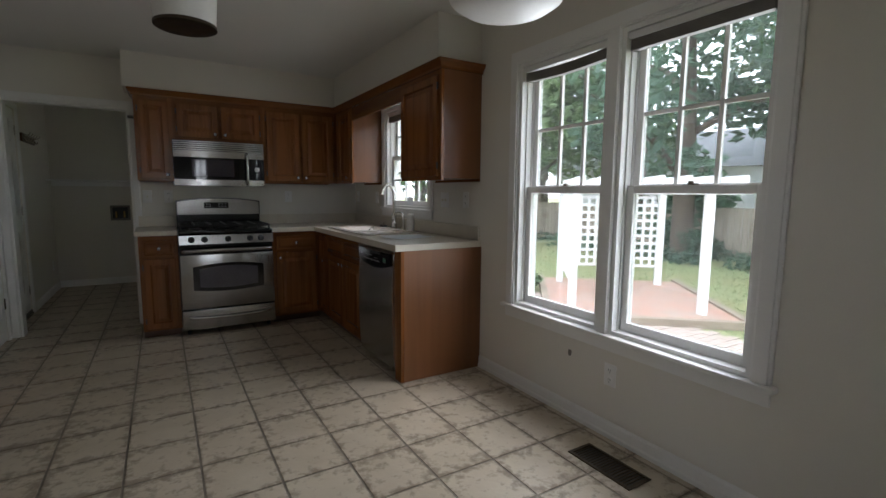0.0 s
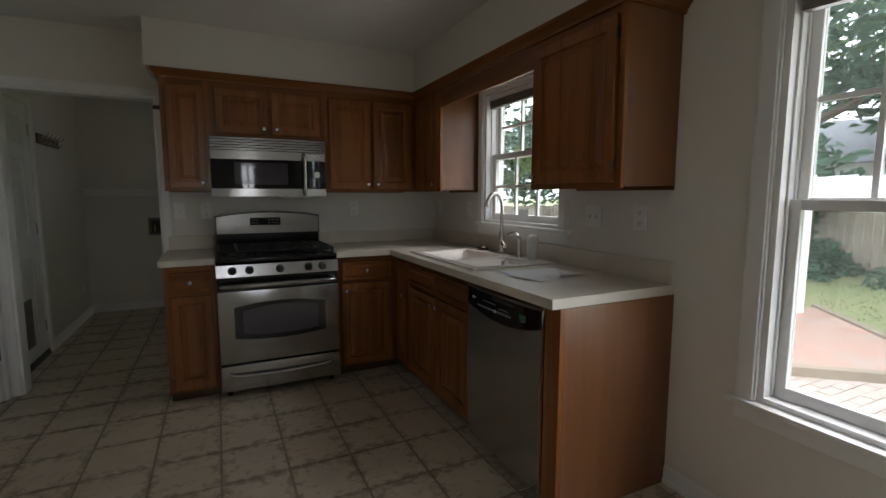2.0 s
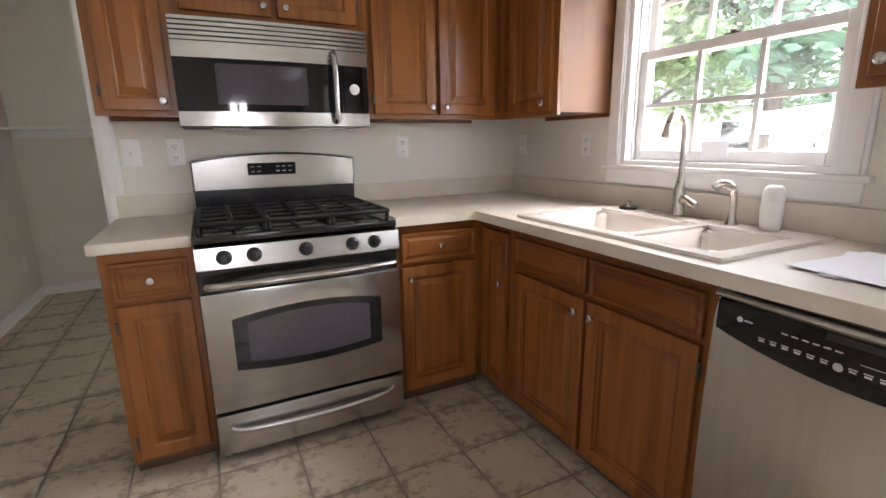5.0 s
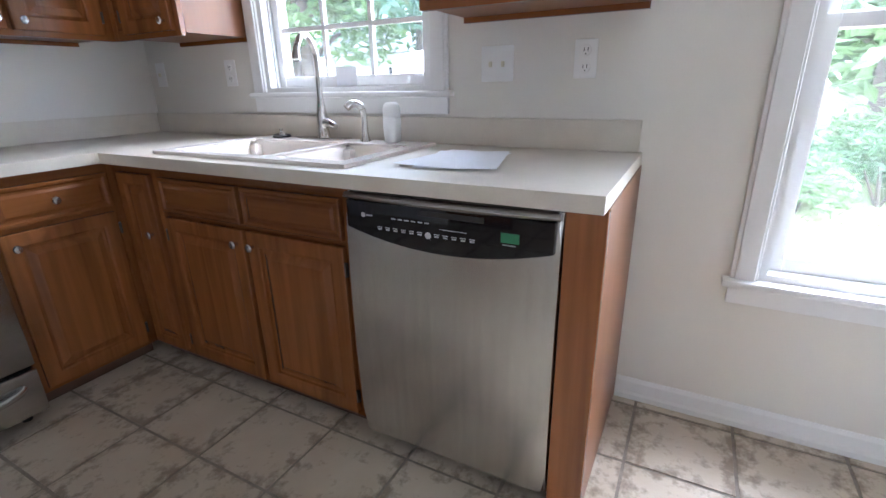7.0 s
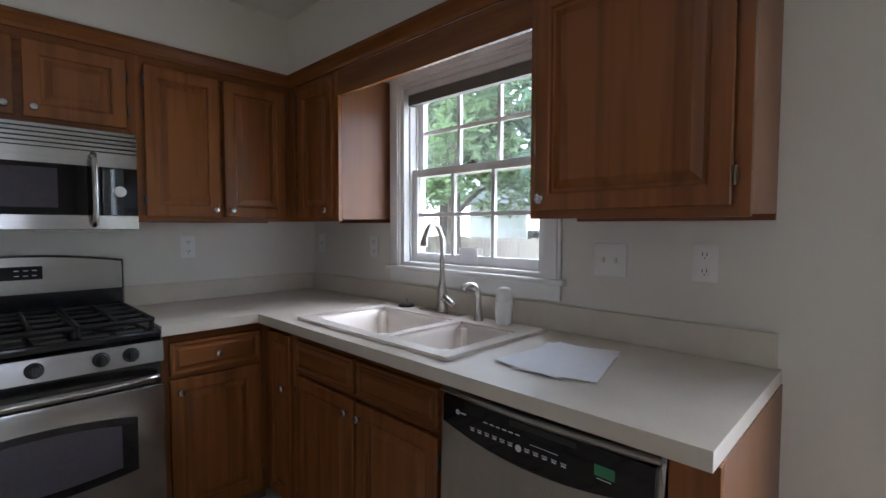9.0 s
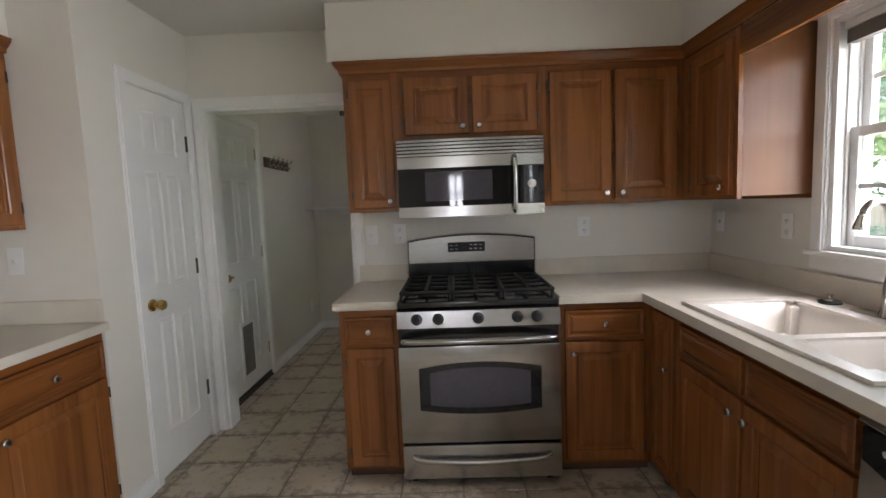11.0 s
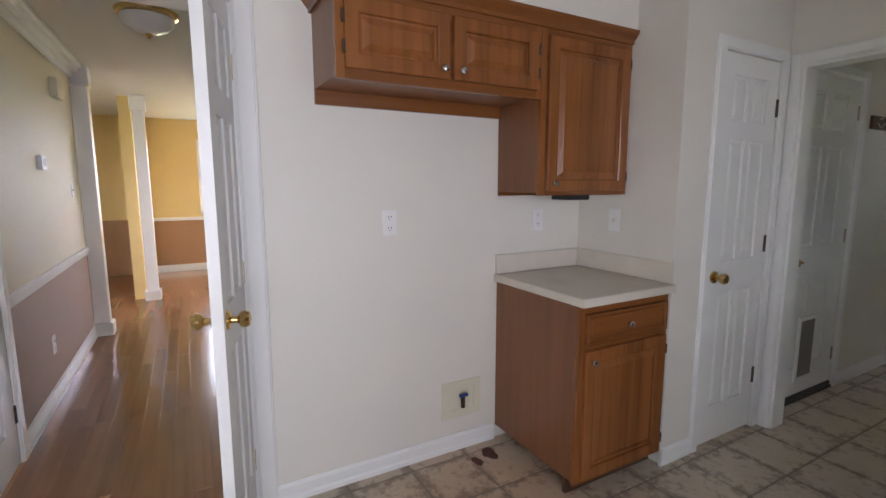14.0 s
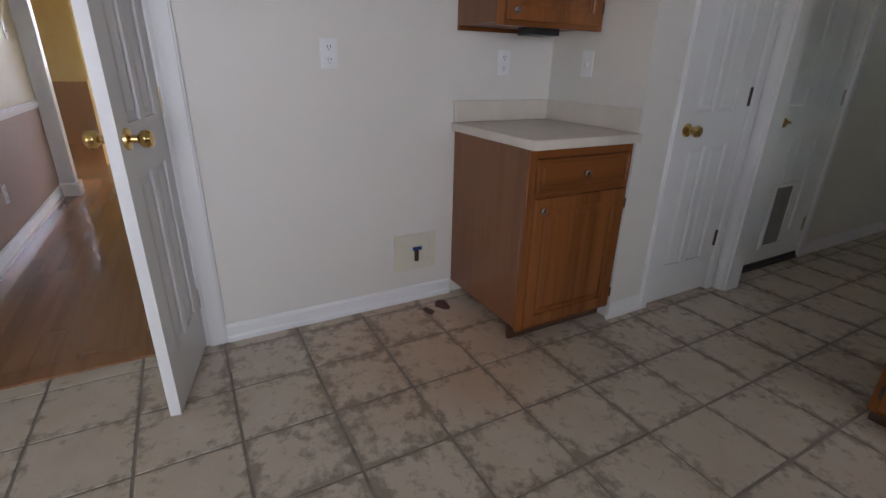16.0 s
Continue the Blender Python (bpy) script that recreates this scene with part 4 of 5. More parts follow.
part("brand_mark", lathe(bmesh.new(), [(0.007, 0), (0.007, 0.001)], pose(-0.232, -0.6432, 0.806, 90), 12), GREY_TEXT, cpn, smooth=False)
part("brand_bar", boxes((-0.222, -0.203, -0.6438, -0.6428, 0.804, 0.808)), GREY_TEXT, cpn, smooth=False)
for c in range(12):
    x = -0.18 + c * 0.0245
    if c == 6:
        part("start_button", lathe(bmesh.new(), [(0.009, 0), (0.0085, 0.0012)], pose(x, -0.6432, 0.772, 90), 14), GREY_TEXT, cpn, smooth=False)
        continue
    part("button", boxes((x - 0.006, x + 0.006, -0.6438, -0.6428, 0.770, 0.774)), GREY_TEXT, cpn, smooth=False)
    part("label_bar", boxes((x - 0.0075, x + 0.0075, -0.6438, -0.6428, 0.7765, 0.7785)), GREY_TEXT, cpn, smooth=False)
for c in range(6):
    part("indicator", boxes((-0.142 + c * 0.02, -0.129 + c * 0.02, -0.6438, -0.6428, 0.803, 0.806)), GREY_TEXT, cpn, smooth=False)
part("divider_line", boxes((0.0, 0.075, -0.6438, -0.6428, 0.792, 0.7935)), GREY_TEXT, cpn, smooth=False)
part("lcd", boxes((0.163, 0.208, -0.644, -0.6425, 0.782, 0.806)), GREEN_LCD, cpn, "green display", smooth=False)
part("lcd_caption", boxes((0.168, 0.20, -0.6438, -0.6428, 0.7755, 0.7775)), GREY_TEXT, cpn, smooth=False)

# ---- panelled doors ----


def panel_door(name, label, m, width, height, parts_of, thick=0.035):
    """A six-panel door; hinge edge at x = 0, front towards -y; a thing of the setting."""
    d = tagged(new(name), label, kind="structure")
    d.matrix_world = m
    xs = [0, 0.10 * width / 0.5, 0.46 * width, 0.54 * width, width - 0.10 * width / 0.5, width]
    zs = [0.0, 0.20, 0.82, 0.98, 1.58, 1.67, height - 0.10, height]
    holes = [(i, j) for i in (1, 3) for j in (1, 3, 5)]
    core = slab(xs, zs, lambda a, b: not any(xs[i] < a < xs[i + 1] and zs[j] < b < zs[j + 1] for i, j in holes), 0.0, thick)
    for v in core.verts:
        a, b, c = v.co
        v.co = (a, c, b)
    part("door_frame", core, TRIM, d, smooth=False)
    for i, j in holes:
        for face in (0, 1):
            bm = panel(bmesh.new(), xs[i], xs[i + 1], zs[j], zs[j + 1], 0.008, 0.009, [(0.012, 0.003), (0.032, -0.004), (0.034, -0.004)])
            if face:
                for v in bm.verts:
                    v.co.y = thick - v.co.y
            part("door_panel", bm, TRIM, d, smooth=False)
    parts_of(d, thick)
    return d


def door_knob(d, x, z, y, out):
    bm = lathe(bmesh.new(), [(0.032, 0), (0.030, 0.008), (0.012, 0.014), (0.011, 0.030), (0.024, 0.040), (0.028, 0.055), (0.022, 0.066), (0.008, 0.070)], pose(x, y, z, 90 if out < 0 else -90), 18)
    return part("door_knob", bm, BRASS, d, "polished brass knob")


def door_hinges(d, x, y, mat, zs=(0.22, 1.02, 1.80)):
    for z in zs:
        part("hinge", cyl(boxes((x - 0.012, x + 0.012, y - 0.002, y + 0.002, z - 0.045, z + 0.045)), (x, y, z - 0.045), (x, y, z + 0.045), 0.006, seg=8), mat, d)


def closet_parts(d, t):
    door_knob(d, 0.495 - 0.055, 0.90, 0, -1)
    door_hinges(d, 0.0, -0.003, DARKMETAL, (0.30, 1.045, 1.755))
    part("latch_plate", boxes((0.482, 0.50, -0.003, 0.0, 0.865, 0.935)), BRASS, d, smooth=False)


# the pantry door's hinges are at the laundry end; it faces the kitchen (+x)
panel_door("door_1", "closed white six-panel closet door with brass knob", pose(-3.072, -0.078, 0.012, 0, 0, 90) @ Matrix.Diagonal((-1, 1, 1, 1)), 0.494, 1.985, closet_parts)


def hall_parts(d, t):
    door_knob(d, 0.415, 0.94, 0, -1)
    door_knob(d, 0.415, 0.94, t, 1)
    door_hinges(d, 0.0, t + 0.003, BRASS)


panel_door("door_2", "white six-panel hall door standing open into the kitchen", pose(-3.70, -2.672, 0.012, 0, 0, -13.0), 0.475, 2.01, hall_parts)


def laundry_parts(d, t):
    door_knob(d, 0.065, 0.90, 0, -1)
    part("deadbolt", lathe(bmesh.new(), [(0.028, 0), (0.026, 0.010), (0.014, 0.014), (0.012, 0.022)], pose(0.065, 0, 1.06, 90), 16), BRASS, d, "brass deadbolt")
    part("knob_lever", tube(bmesh.new(), [(0.065, -0.05, 0.90), (0.13, -0.055, 0.90)], 0.008, 8), BRASS, d)
    door_hinges(d, 0.765, -0.003, NICKEL)
    flap = part("pet_door", boxes((0.27, 0.295, -0.014, 0, 0.11, 0.53), (0.475, 0.50, -0.014, 0, 0.11, 0.53), (0.295, 0.475, -0.014, 0, 0.11, 0.135), (0.295, 0.475, -0.014, 0, 0.505, 0.53), bevel=0.003), PLASTIC_W, d, "pet door with grey flap", smooth=False)
    part("flap", boxes((0.295, 0.475, -0.008, -0.001, 0.135, 0.505)), BLIND, flap, smooth=False)
    part("sweep", boxes((0.0, 0.765, -0.012, 0.0, -0.010, 0.02)), PLASTIC_B, d, smooth=False)


panel_door("door_3", "white outside door with brass lock and pet flap", pose(-3.112, 0.202, 0.02, 0, 0, 90), 0.765, 1.995, laundry_parts)
structure("door_sill_laundry", boxes((-3.22, -3.09, 0.20, 0.97, -0.003, 0.014)), DARKMETAL)

# ---- laundry ----
sh = thing("wall_shelf", "white painted shelf on the laundry wall", "shelf")
part("board", boxes((-3.09, -1.33, 2.12, 2.449, 1.36, 1.378), bevel=0.002), TRIM, sh, smooth=False)
part("cleat", boxes((-3.09, -1.33, 2.43, 2.449, 1.30, 1.36)), TRIM, sh, smooth=False)
hk = thing("coat_hook_rail", "dark wooden coat rail with metal hooks", "hook rail", pose(-3.098, 1.10, 1.77, 0, 0, 90))
part("board", boxes((0, 0.55, -0.02, 0, -0.04, 0.045), bevel=0.004), KICK, hk, smooth=False)
for k in range(5):
    x = 0.06 + k * 0.107
    part("hook", tube(bmesh.new(), smooth_curve([(x, -0.02, 0.02), (x, -0.06, 0.03), (x, -0.075, 0.055)], 3), 0.006, 8), NICKEL, hk)
    part("hook", tube(bmesh.new(), smooth_curve([(x, -0.02, 0.0), (x, -0.04, -0.03), (x, -0.055, -0.01)], 3), 0.006, 8), NICKEL, hk)

wash = thing("washer_outlet_box", "dark recessed washer box on the laundry wall", "valve box", pose(-2.40, 2.45, 0.95))
part("frame", boxes((-0.11, -0.085, -0.008, 0, -0.10, 0.10), (0.085, 0.11, -0.008, 0, -0.10, 0.10), (-0.085, 0.085, -0.008, 0, -0.10, -0.075), (-0.085, 0.085, -0.008, 0, 0.075, 0.10), bevel=0.002), BLIND, wash, smooth=False)
part("back", boxes((-0.085, 0.085, -0.003, -0.001, -0.075, 0.075)), PLASTIC_B, wash, smooth=False)
for x in (-0.045, 0.045):
    part("valve", cyl(bmesh.new(), (x, -0.02, -0.06), (x, -0.02, 0.02), 0.012), BRASS, wash, "brass valve")

# ---- hall and dining room beyond ----
structure("floor_hall", boxes((-10.4, -3.71, -5.2, -0.6, -0.06, -0.008)), HALLWOOD, "glossy orange-brown oak hall floor")
structure("threshold", boxes((-3.80, -3.695, -3.605, -2.645, -0.004, 0.009), bevel=0.003), HALLWOOD, "thin oak threshold strip")
structure("hall_wall_south_low", wall_slab("x", -6.85, -3.80, 0, 0.80, -3.75, -3.63, [(-4.62, -3.90, 0, 0.80)]), HALL_LOW, "rose painted lower hall wall")
structure("hall_wall_south_up", wall_slab("x", -6.85, -3.80, 0.80, TOP, -3.75, -3.63, [(-4.62, -3.90, 0.80, 2.03)]), HALL_UP, "cream painted upper hall wall")
structure("hall_wall_north", wall_slab("x", -6.6, -3.80, 0, TOP, -2.42, -2.30), HALL_UP)
structure("dining_wall_west_low", wall_slab("y", -5.2, -0.6, 0, 0.85, -10.4, -10.28), BROWNP, "brown painted lower dining room wall")
structure("dining_wall_west_up", wall_slab("y", -5.2, -0.6, 0.85, TOP, -10.4, -10.28, [(-2.62, -1.5, 0.9, 2.1)]), YELLOW, "yellow painted upper dining room wall")
# Its window opening is out of view, added to brighten the hall.
structure("dining_wall_south", wall_slab("x", -10.28, -6.85, 0, TOP, -5.3, -5.2, [(-8.0, -7.3, 0.8, 2.0)]), HALL_UP)
structure("dining_wall_north", wall_slab("x", -10.28, -6.6, 0, TOP, -0.6, -0.5, [(-9.4, -8.8, 0.8, 2.0)]), HALL_UP)
structure("dining_wall_divider", wall_slab("x", -10.28, -8.35, 0, TOP, -3.44, -3.32), YELLOW)
structure("hall_end_wall", wall_slab("y", -5.2, -3.75, 0, TOP, -6.85, -6.73), HALL_UP)
structure("hall_return_wall", wall_slab("y", -2.3, -0.5, 0, TOP, -6.6, -6.48), HALL_UP)
structure("ceiling_hall", boxes((-10.4, -3.801, -5.3, -0.5, TOP, TOP + 0.12)), CEIL)
baseboard("baseboard_hall", "x", -6.83, -4.70, -3.63, 1, 0.11)
baseboard("baseboard_dining", "y", -3.32, -0.6, -10.28, 1, 0.11)
baseboard("baseboard_divider", "x", -10.28, -8.35, -3.32, 1, 0.11)
casing("trim_hall_door", "x", -4.62, -3.90, 2.03, -3.63, 1, 0.07)
structure("chair_rail", boxes((-6.83, -4.70, -3.63, -3.612, 0.775, 0.835), (-6.83, -4.70, -3.63, -3.603, 0.80, 0.822), bevel=0.003), TRIM, "white chair rail")
structure("chair_rail_dining", boxes((-10.28, -10.26, -3.32, -0.6, 0.82, 0.87), bevel=0.003), TRIM)
structure("cornice", boxes((-6.83, -3.80, -3.63, -3.60, 2.28, TOP), (-6.83, -3.80, -3.60, -3.56, 2.33, TOP), (-6.83, -3.80, -3.56, -3.53, 2.37, TOP), bevel=0.004), TRIM, "white stepped crown cornice")


def hall_door_parts(d, t):
    door_hinges(d, 0.0, -0.003, DARKMETAL, (0.25, 1.05, 1.78))


panel_door("door_4", "white panelled hall door", pose(-4.615, -3.63, 0.01, 0, 0, 180) @ Matrix.Diagonal((-1, 1, 1, 1)), 0.71, 2.01, hall_door_parts)
for cx, cy in ((-6.92, -3.57), (-8.28, -3.24)):
    col = thing("column", "white square column with plinth and cap in the hall", "column", pose(cx, cy, 0), "hall columns")
    part("shaft", boxes((-0.06, 0.06, -0.06, 0.06, 0.12, 2.22), bevel=0.006), TRIM, col, smooth=False)
    part("plinth", boxes((-0.085, 0.085, -0.085, 0.085, 0, 0.12), bevel=0.012), TRIM, col, smooth=False)
    part("capital", boxes((-0.08, 0.08, -0.08, 0.08, 2.22, TOP), bevel=0.02), TRIM, col, smooth=False)
# The last one is out of view, added to light the laundry.
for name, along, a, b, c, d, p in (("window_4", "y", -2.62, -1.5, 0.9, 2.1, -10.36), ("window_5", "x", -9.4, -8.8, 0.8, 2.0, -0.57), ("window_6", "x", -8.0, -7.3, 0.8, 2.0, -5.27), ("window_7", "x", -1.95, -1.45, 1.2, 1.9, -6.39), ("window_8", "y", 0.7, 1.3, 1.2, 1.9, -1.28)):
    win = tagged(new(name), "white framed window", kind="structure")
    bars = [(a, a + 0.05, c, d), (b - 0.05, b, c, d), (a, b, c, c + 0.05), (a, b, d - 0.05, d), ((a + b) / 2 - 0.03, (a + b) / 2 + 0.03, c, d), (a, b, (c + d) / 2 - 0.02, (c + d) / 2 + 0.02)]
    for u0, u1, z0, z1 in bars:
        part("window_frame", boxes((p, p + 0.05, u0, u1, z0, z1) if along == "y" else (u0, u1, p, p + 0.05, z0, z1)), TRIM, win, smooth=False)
lamp = thing("ceiling_light", "brass and frosted glass flush ceiling light", "ceiling light", pose(-5.15, -2.95, TOP))
part("canopy", lathe(bmesh.new(), [(0.17, 0), (0.165, -0.02), (0.12, -0.035), (0.05, -0.04)], None, 24), BRASS, lamp)
part("glass_bowl", lathe(bmesh.new(), [(0.145, -0.03), (0.14, -0.06), (0.10, -0.10), (0.04, -0.12), (0.01, -0.123)], None, 24), FROST, lamp)
part("finial", lathe(bmesh.new(), [(0.018, -0.12), (0.02, -0.135), (0.006, -0.15)], None, 12), BRASS, lamp)
th = thing("thermostat", "small grey and white wall thermostat", "thermostat", pose(-5.60, -3.63, 1.52))
part("case", boxes((-0.06, 0.06, 0, 0.03, -0.045, 0.045), bevel=0.005), PLASTIC_W, th)
part("screen", boxes((-0.035, 0.03, 0.03, 0.032, -0.02, 0.025)), GREY_TEXT, th)
ch = thing("door_chime", "beige wall-mounted door chime box", "door chime", pose(-6.2, -3.63, 2.08))
part("cover", boxes((-0.10, 0.10, 0, 0.05, -0.07, 0.07), bevel=0.006), PLASTIC_C, ch)

# ---- kitchen lamps and fittings ----
drum = thing("ceiling_light", "white drum ceiling light with dark rim", "ceiling light", pose(-1.75, -2.02, TOP))
part("shade", lathe(bmesh.new(), [(0.175, 0), (0.168, -0.06), (0.158, -0.22)], None, 32), FROST, drum)
part("rim", lathe(bmesh.new(), [(0.159, -0.218), (0.163, -0.22), (0.163, -0.236), (0.156, -0.24)], None, 32), DARKMETAL, drum, "dark metal rim")
pend = thing("pendant_light", "white bowl pendant hanging in the breakfast corner", "pendant light", pose(-0.80, -3.72, 0))
part("bowl", lathe(bmesh.new(), [(0.215, 1.985), (0.222, 1.98), (0.205, 1.945), (0.16, 1.915), (0.09, 1.897), (0.02, 1.89)], None, 32), FROST, pend)
part("rod", cyl(bmesh.new(), (0, 0, 1.98), (0, 0, 2.39), 0.008), BRASS, pend)
part("canopy", lathe(bmesh.new(), [(0.06, 2.398), (0.055, 2.38), (0.015, 2.37)], None, 18), BRASS, pend)


def plate(kind, label, m, w=0.072, h=0.116):
    """A wall plate facing -y: 'outlet', 'switch' or 'blank'."""
    o = thing("wall_outlet" if kind == "outlet" else "wall_switch", label, "outlet" if kind == "outlet" else "switch", m, "wall plates")
    part("cover", boxes((-w / 2, w / 2, -0.006, 0, -h / 2, h / 2), bevel=0.003), PLASTIC_W, o)
    if kind == "outlet":
        for z in (-0.025, 0.025):
            s = part("socket", lathe(bmesh.new(), [(0.017, 0), (0.016, 0.0025)], pose(0, -0.006, z, 90), 14), PLASTIC_W, o)
            for x in (-0.006, 0.006):
                part("slot", boxes((x - 0.0012, x + 0.0012, -0.0092, -0.008, z - 0.003, z + 0.008)), PLASTIC_B, s, smooth=False)
            part("earth_hole", boxes((-0.002, 0.002, -0.0092, -0.008, z - 0.012, z - 0.008)), PLASTIC_B, s, smooth=False)
    else:
        n = 2 if w > 0.1 else 1
        for k in range(n):
            x = (k - (n - 1) / 2) * 0.046
            part("toggle", boxes((x - 0.005, x + 0.005, -0.016, -0.006, -0.010, 0.008), bevel=0.002), PLASTIC_C, o, smooth=False)
    return o


plate("switch", "white double switch plate by the sink window", EAST(-1.985) @ Matrix.Translation((0, 0, 1.195)), 0.118)
out = plate("outlet", "white double outlet above the worktop", EAST(-2.285) @ Matrix.Translation((0, 0, 1.20)))
for m in (EAST(-0.634) @ Matrix.Translation((0, 0, 1.20)), EAST(-3.63) @ Matrix.Translation((0, 0, 0.33)), NORTH(-0.755) @ Matrix.Translation((0, 0, 1.20)),
          NORTH(-1.86) @ Matrix.Translation((0, 0, 1.195)), WEST(-2.017) @ Matrix.Translation((0, 0, 1.204)), WEST(-1.153) @ Matrix.Translation((0, 0, 1.187))):
    tagged(copy_thing(out, m), "white double outlet on the painted wall")
plate("switch", "white switch plate in the corner", EAST(-0.10) @ Matrix.Translation((0, 0, 1.205)))
plate("switch", "white switch plate over the small counter", pose(-3.42, -0.85, 1.19))
plate("switch", "white switch plate beside the laundry doorway", NORTH(-2.03) @ Matrix.Translation((0, 0, 1.195)))
plate("switch", "white switch plate in the hall", pose(-6.52, -3.63, 1.34, 0, 0, 180))
tagged(copy_thing(out, pose(-5.45, -3.63, 0.36, 0, 0, 180)), "white outlet in the rose hall wall")
tagged(copy_thing(out, pose(-3.10, 2.15, 0.33, 0, 0, 90)), "white outlet in the laundry wall")

wb = thing("ice_maker_box", "cream recessed water box with a blue valve", "valve box", pose(-3.68, -1.633, 0.277, 0, 0, 90))
bm = slab([-0.115, -0.075, 0.075, 0.115], [-0.10, -0.06, 0.065, 0.095], lambda a, b: not (abs(a) < 0.075 and -0.06 < b < 0.065), 0, 0.007)
for v in bm.verts:
    a, b, c = v.co
    v.co = (a, -c, b)
part("frame", bm, PLASTIC_C, wb, smooth=False)
part("back", boxes((-0.075, 0.075, -0.002, -0.001, -0.06, 0.065)), PLASTIC_C, wb, smooth=False)
part("valve_handle", boxes((-0.025, 0.025, -0.036, -0.024, 0.015, 0.032), bevel=0.005), BLUE, wb)
part("valve_stem", cyl(bmesh.new(), (0, -0.022, -0.045), (0, -0.022, 0.02), 0.011), DARKMETAL, wb)

vent = thing("floor_register", "brown metal floor register under the window", "floor vent", pose(-0.215, -3.81, 0))
part("frame", boxes((-0.075, -0.06, -0.175, 0.175, 0, 0.006), (0.06, 0.075, -0.175, 0.175, 0, 0.006), (-0.06, 0.06, -0.175, -0.155, 0, 0.006), (-0.06, 0.06, 0.155, 0.175, 0, 0.006), bevel=0.002), DARKMETAL, vent, smooth=False)
part("throat", boxes((-0.06, 0.06, -0.155, 0.155, 0.0005, 0.0015)), PLASTIC_B, vent, smooth=False)
for k in range(19):
    y = -0.145 + k * 0.0161
    part("slat", boxes((-0.06, 0.06, y, y + 0.006, 0.001, 0.005)), DARKMETAL, vent, smooth=False)
solid("under_cabinet_bracket", boxes((-3.52, -3.40, -1.20, -1.06, 1.30, 1.334), bevel=0.004), PLASTIC_B, "black bracket under the wall cabinet", "bracket", smooth=False)
solid("door_stop", boxes((-0.012, 0.012, -0.05, 0, -0.012, 0.012), bevel=0.004), PLASTIC_B, "black bumper on the cabinet side", "bumper", pose(-2.085, -0.20, 1.88, 0, 0, -90), smooth=False)


def blot(name, label, m, r, seed, mat, squash=1.0):
    bm = bmesh.new()
    vs = [bm.verts.new((r * (1 + 0.45 * noise.noise((math.cos(a) * 1.5 + seed, math.sin(a) * 1.5, seed))) * math.cos(a), squash * r * (1 + 0.45 * noise.noise((math.cos(a) * 1.5, math.sin(a) * 1.5 + seed, 3))) * math.sin(a), 0)) for a in [2 * math.pi * k / 24 for k in range(24)]]
    bm.faces.new(vs)
    return solid(name, bm, mat, label, "stain", m, smooth=False)


blot("floor_stain", "dark red-brown stain on the floor", pose(-3.56, -1.53, 0.0012), 0.055, 2.0, STAIN, 0.7)
blot("floor_stain", "dark red-brown stain on the floor", pose(-3.53, -1.63, 0.0012), 0.04, 5.0, STAIN, 0.6)
blot("wall_mark", "small grey scuff mark on the wall", pose(-0.001, -3.35, 0.366, 0, -90, 0), 0.022, 4.0, BLIND, 0.6)

# ---- garden ----
GZ = -0.30
structure("ground", boxes((0.15, 160, -160, 160, GZ - 0.5, GZ), (-160, -10.4, -160, 160, GZ - 0.5, GZ), (-10.4, 0.15, -160, -6.42, GZ - 0.5, GZ), (-10.4, 0.15, 2.57, 160, GZ - 0.5, GZ)), GRASS, "mown lawn with dry patches")
rnd = random.Random(4)


def leafy(bm, c, r, n, size, flat=1.0, shell=0.55):
    """n leaf blades strewn through an uneven blob of radius r about c."""
    c = Vector(c)
    for _ in range(n):
        d = Vector((rnd.gauss(0, 1), rnd.gauss(0, 1), rnd.gauss(0, 1))).normalized()
        rr = r * (shell + (1 - shell) * rnd.random() ** 0.5) * (1 + 0.35 * noise.noise(d * 2.2 + c))
        p = c + Vector((d.x * rr, d.y * rr, d.z * rr * flat))
        u = Vector((rnd.gauss(0, 1), rnd.gauss(0, 1), rnd.gauss(0, 0.5))).normalized() * size * rnd.uniform(0.6, 1.3)
        w = u.cross(Vector((rnd.gauss(0, 1), rnd.gauss(0, 1), rnd.gauss(0, 1)))).normalized() * size * 0.42
        fold = u.cross(w).normalized() * size * 0.15
        v = [bm.verts.new(q) for q in (p - u, p + w + fold, p + u, p - w + fold)]
        bm.faces.new((v[0], v[1], v[2]))
        bm.faces.new((v[0], v[2], v[3]))


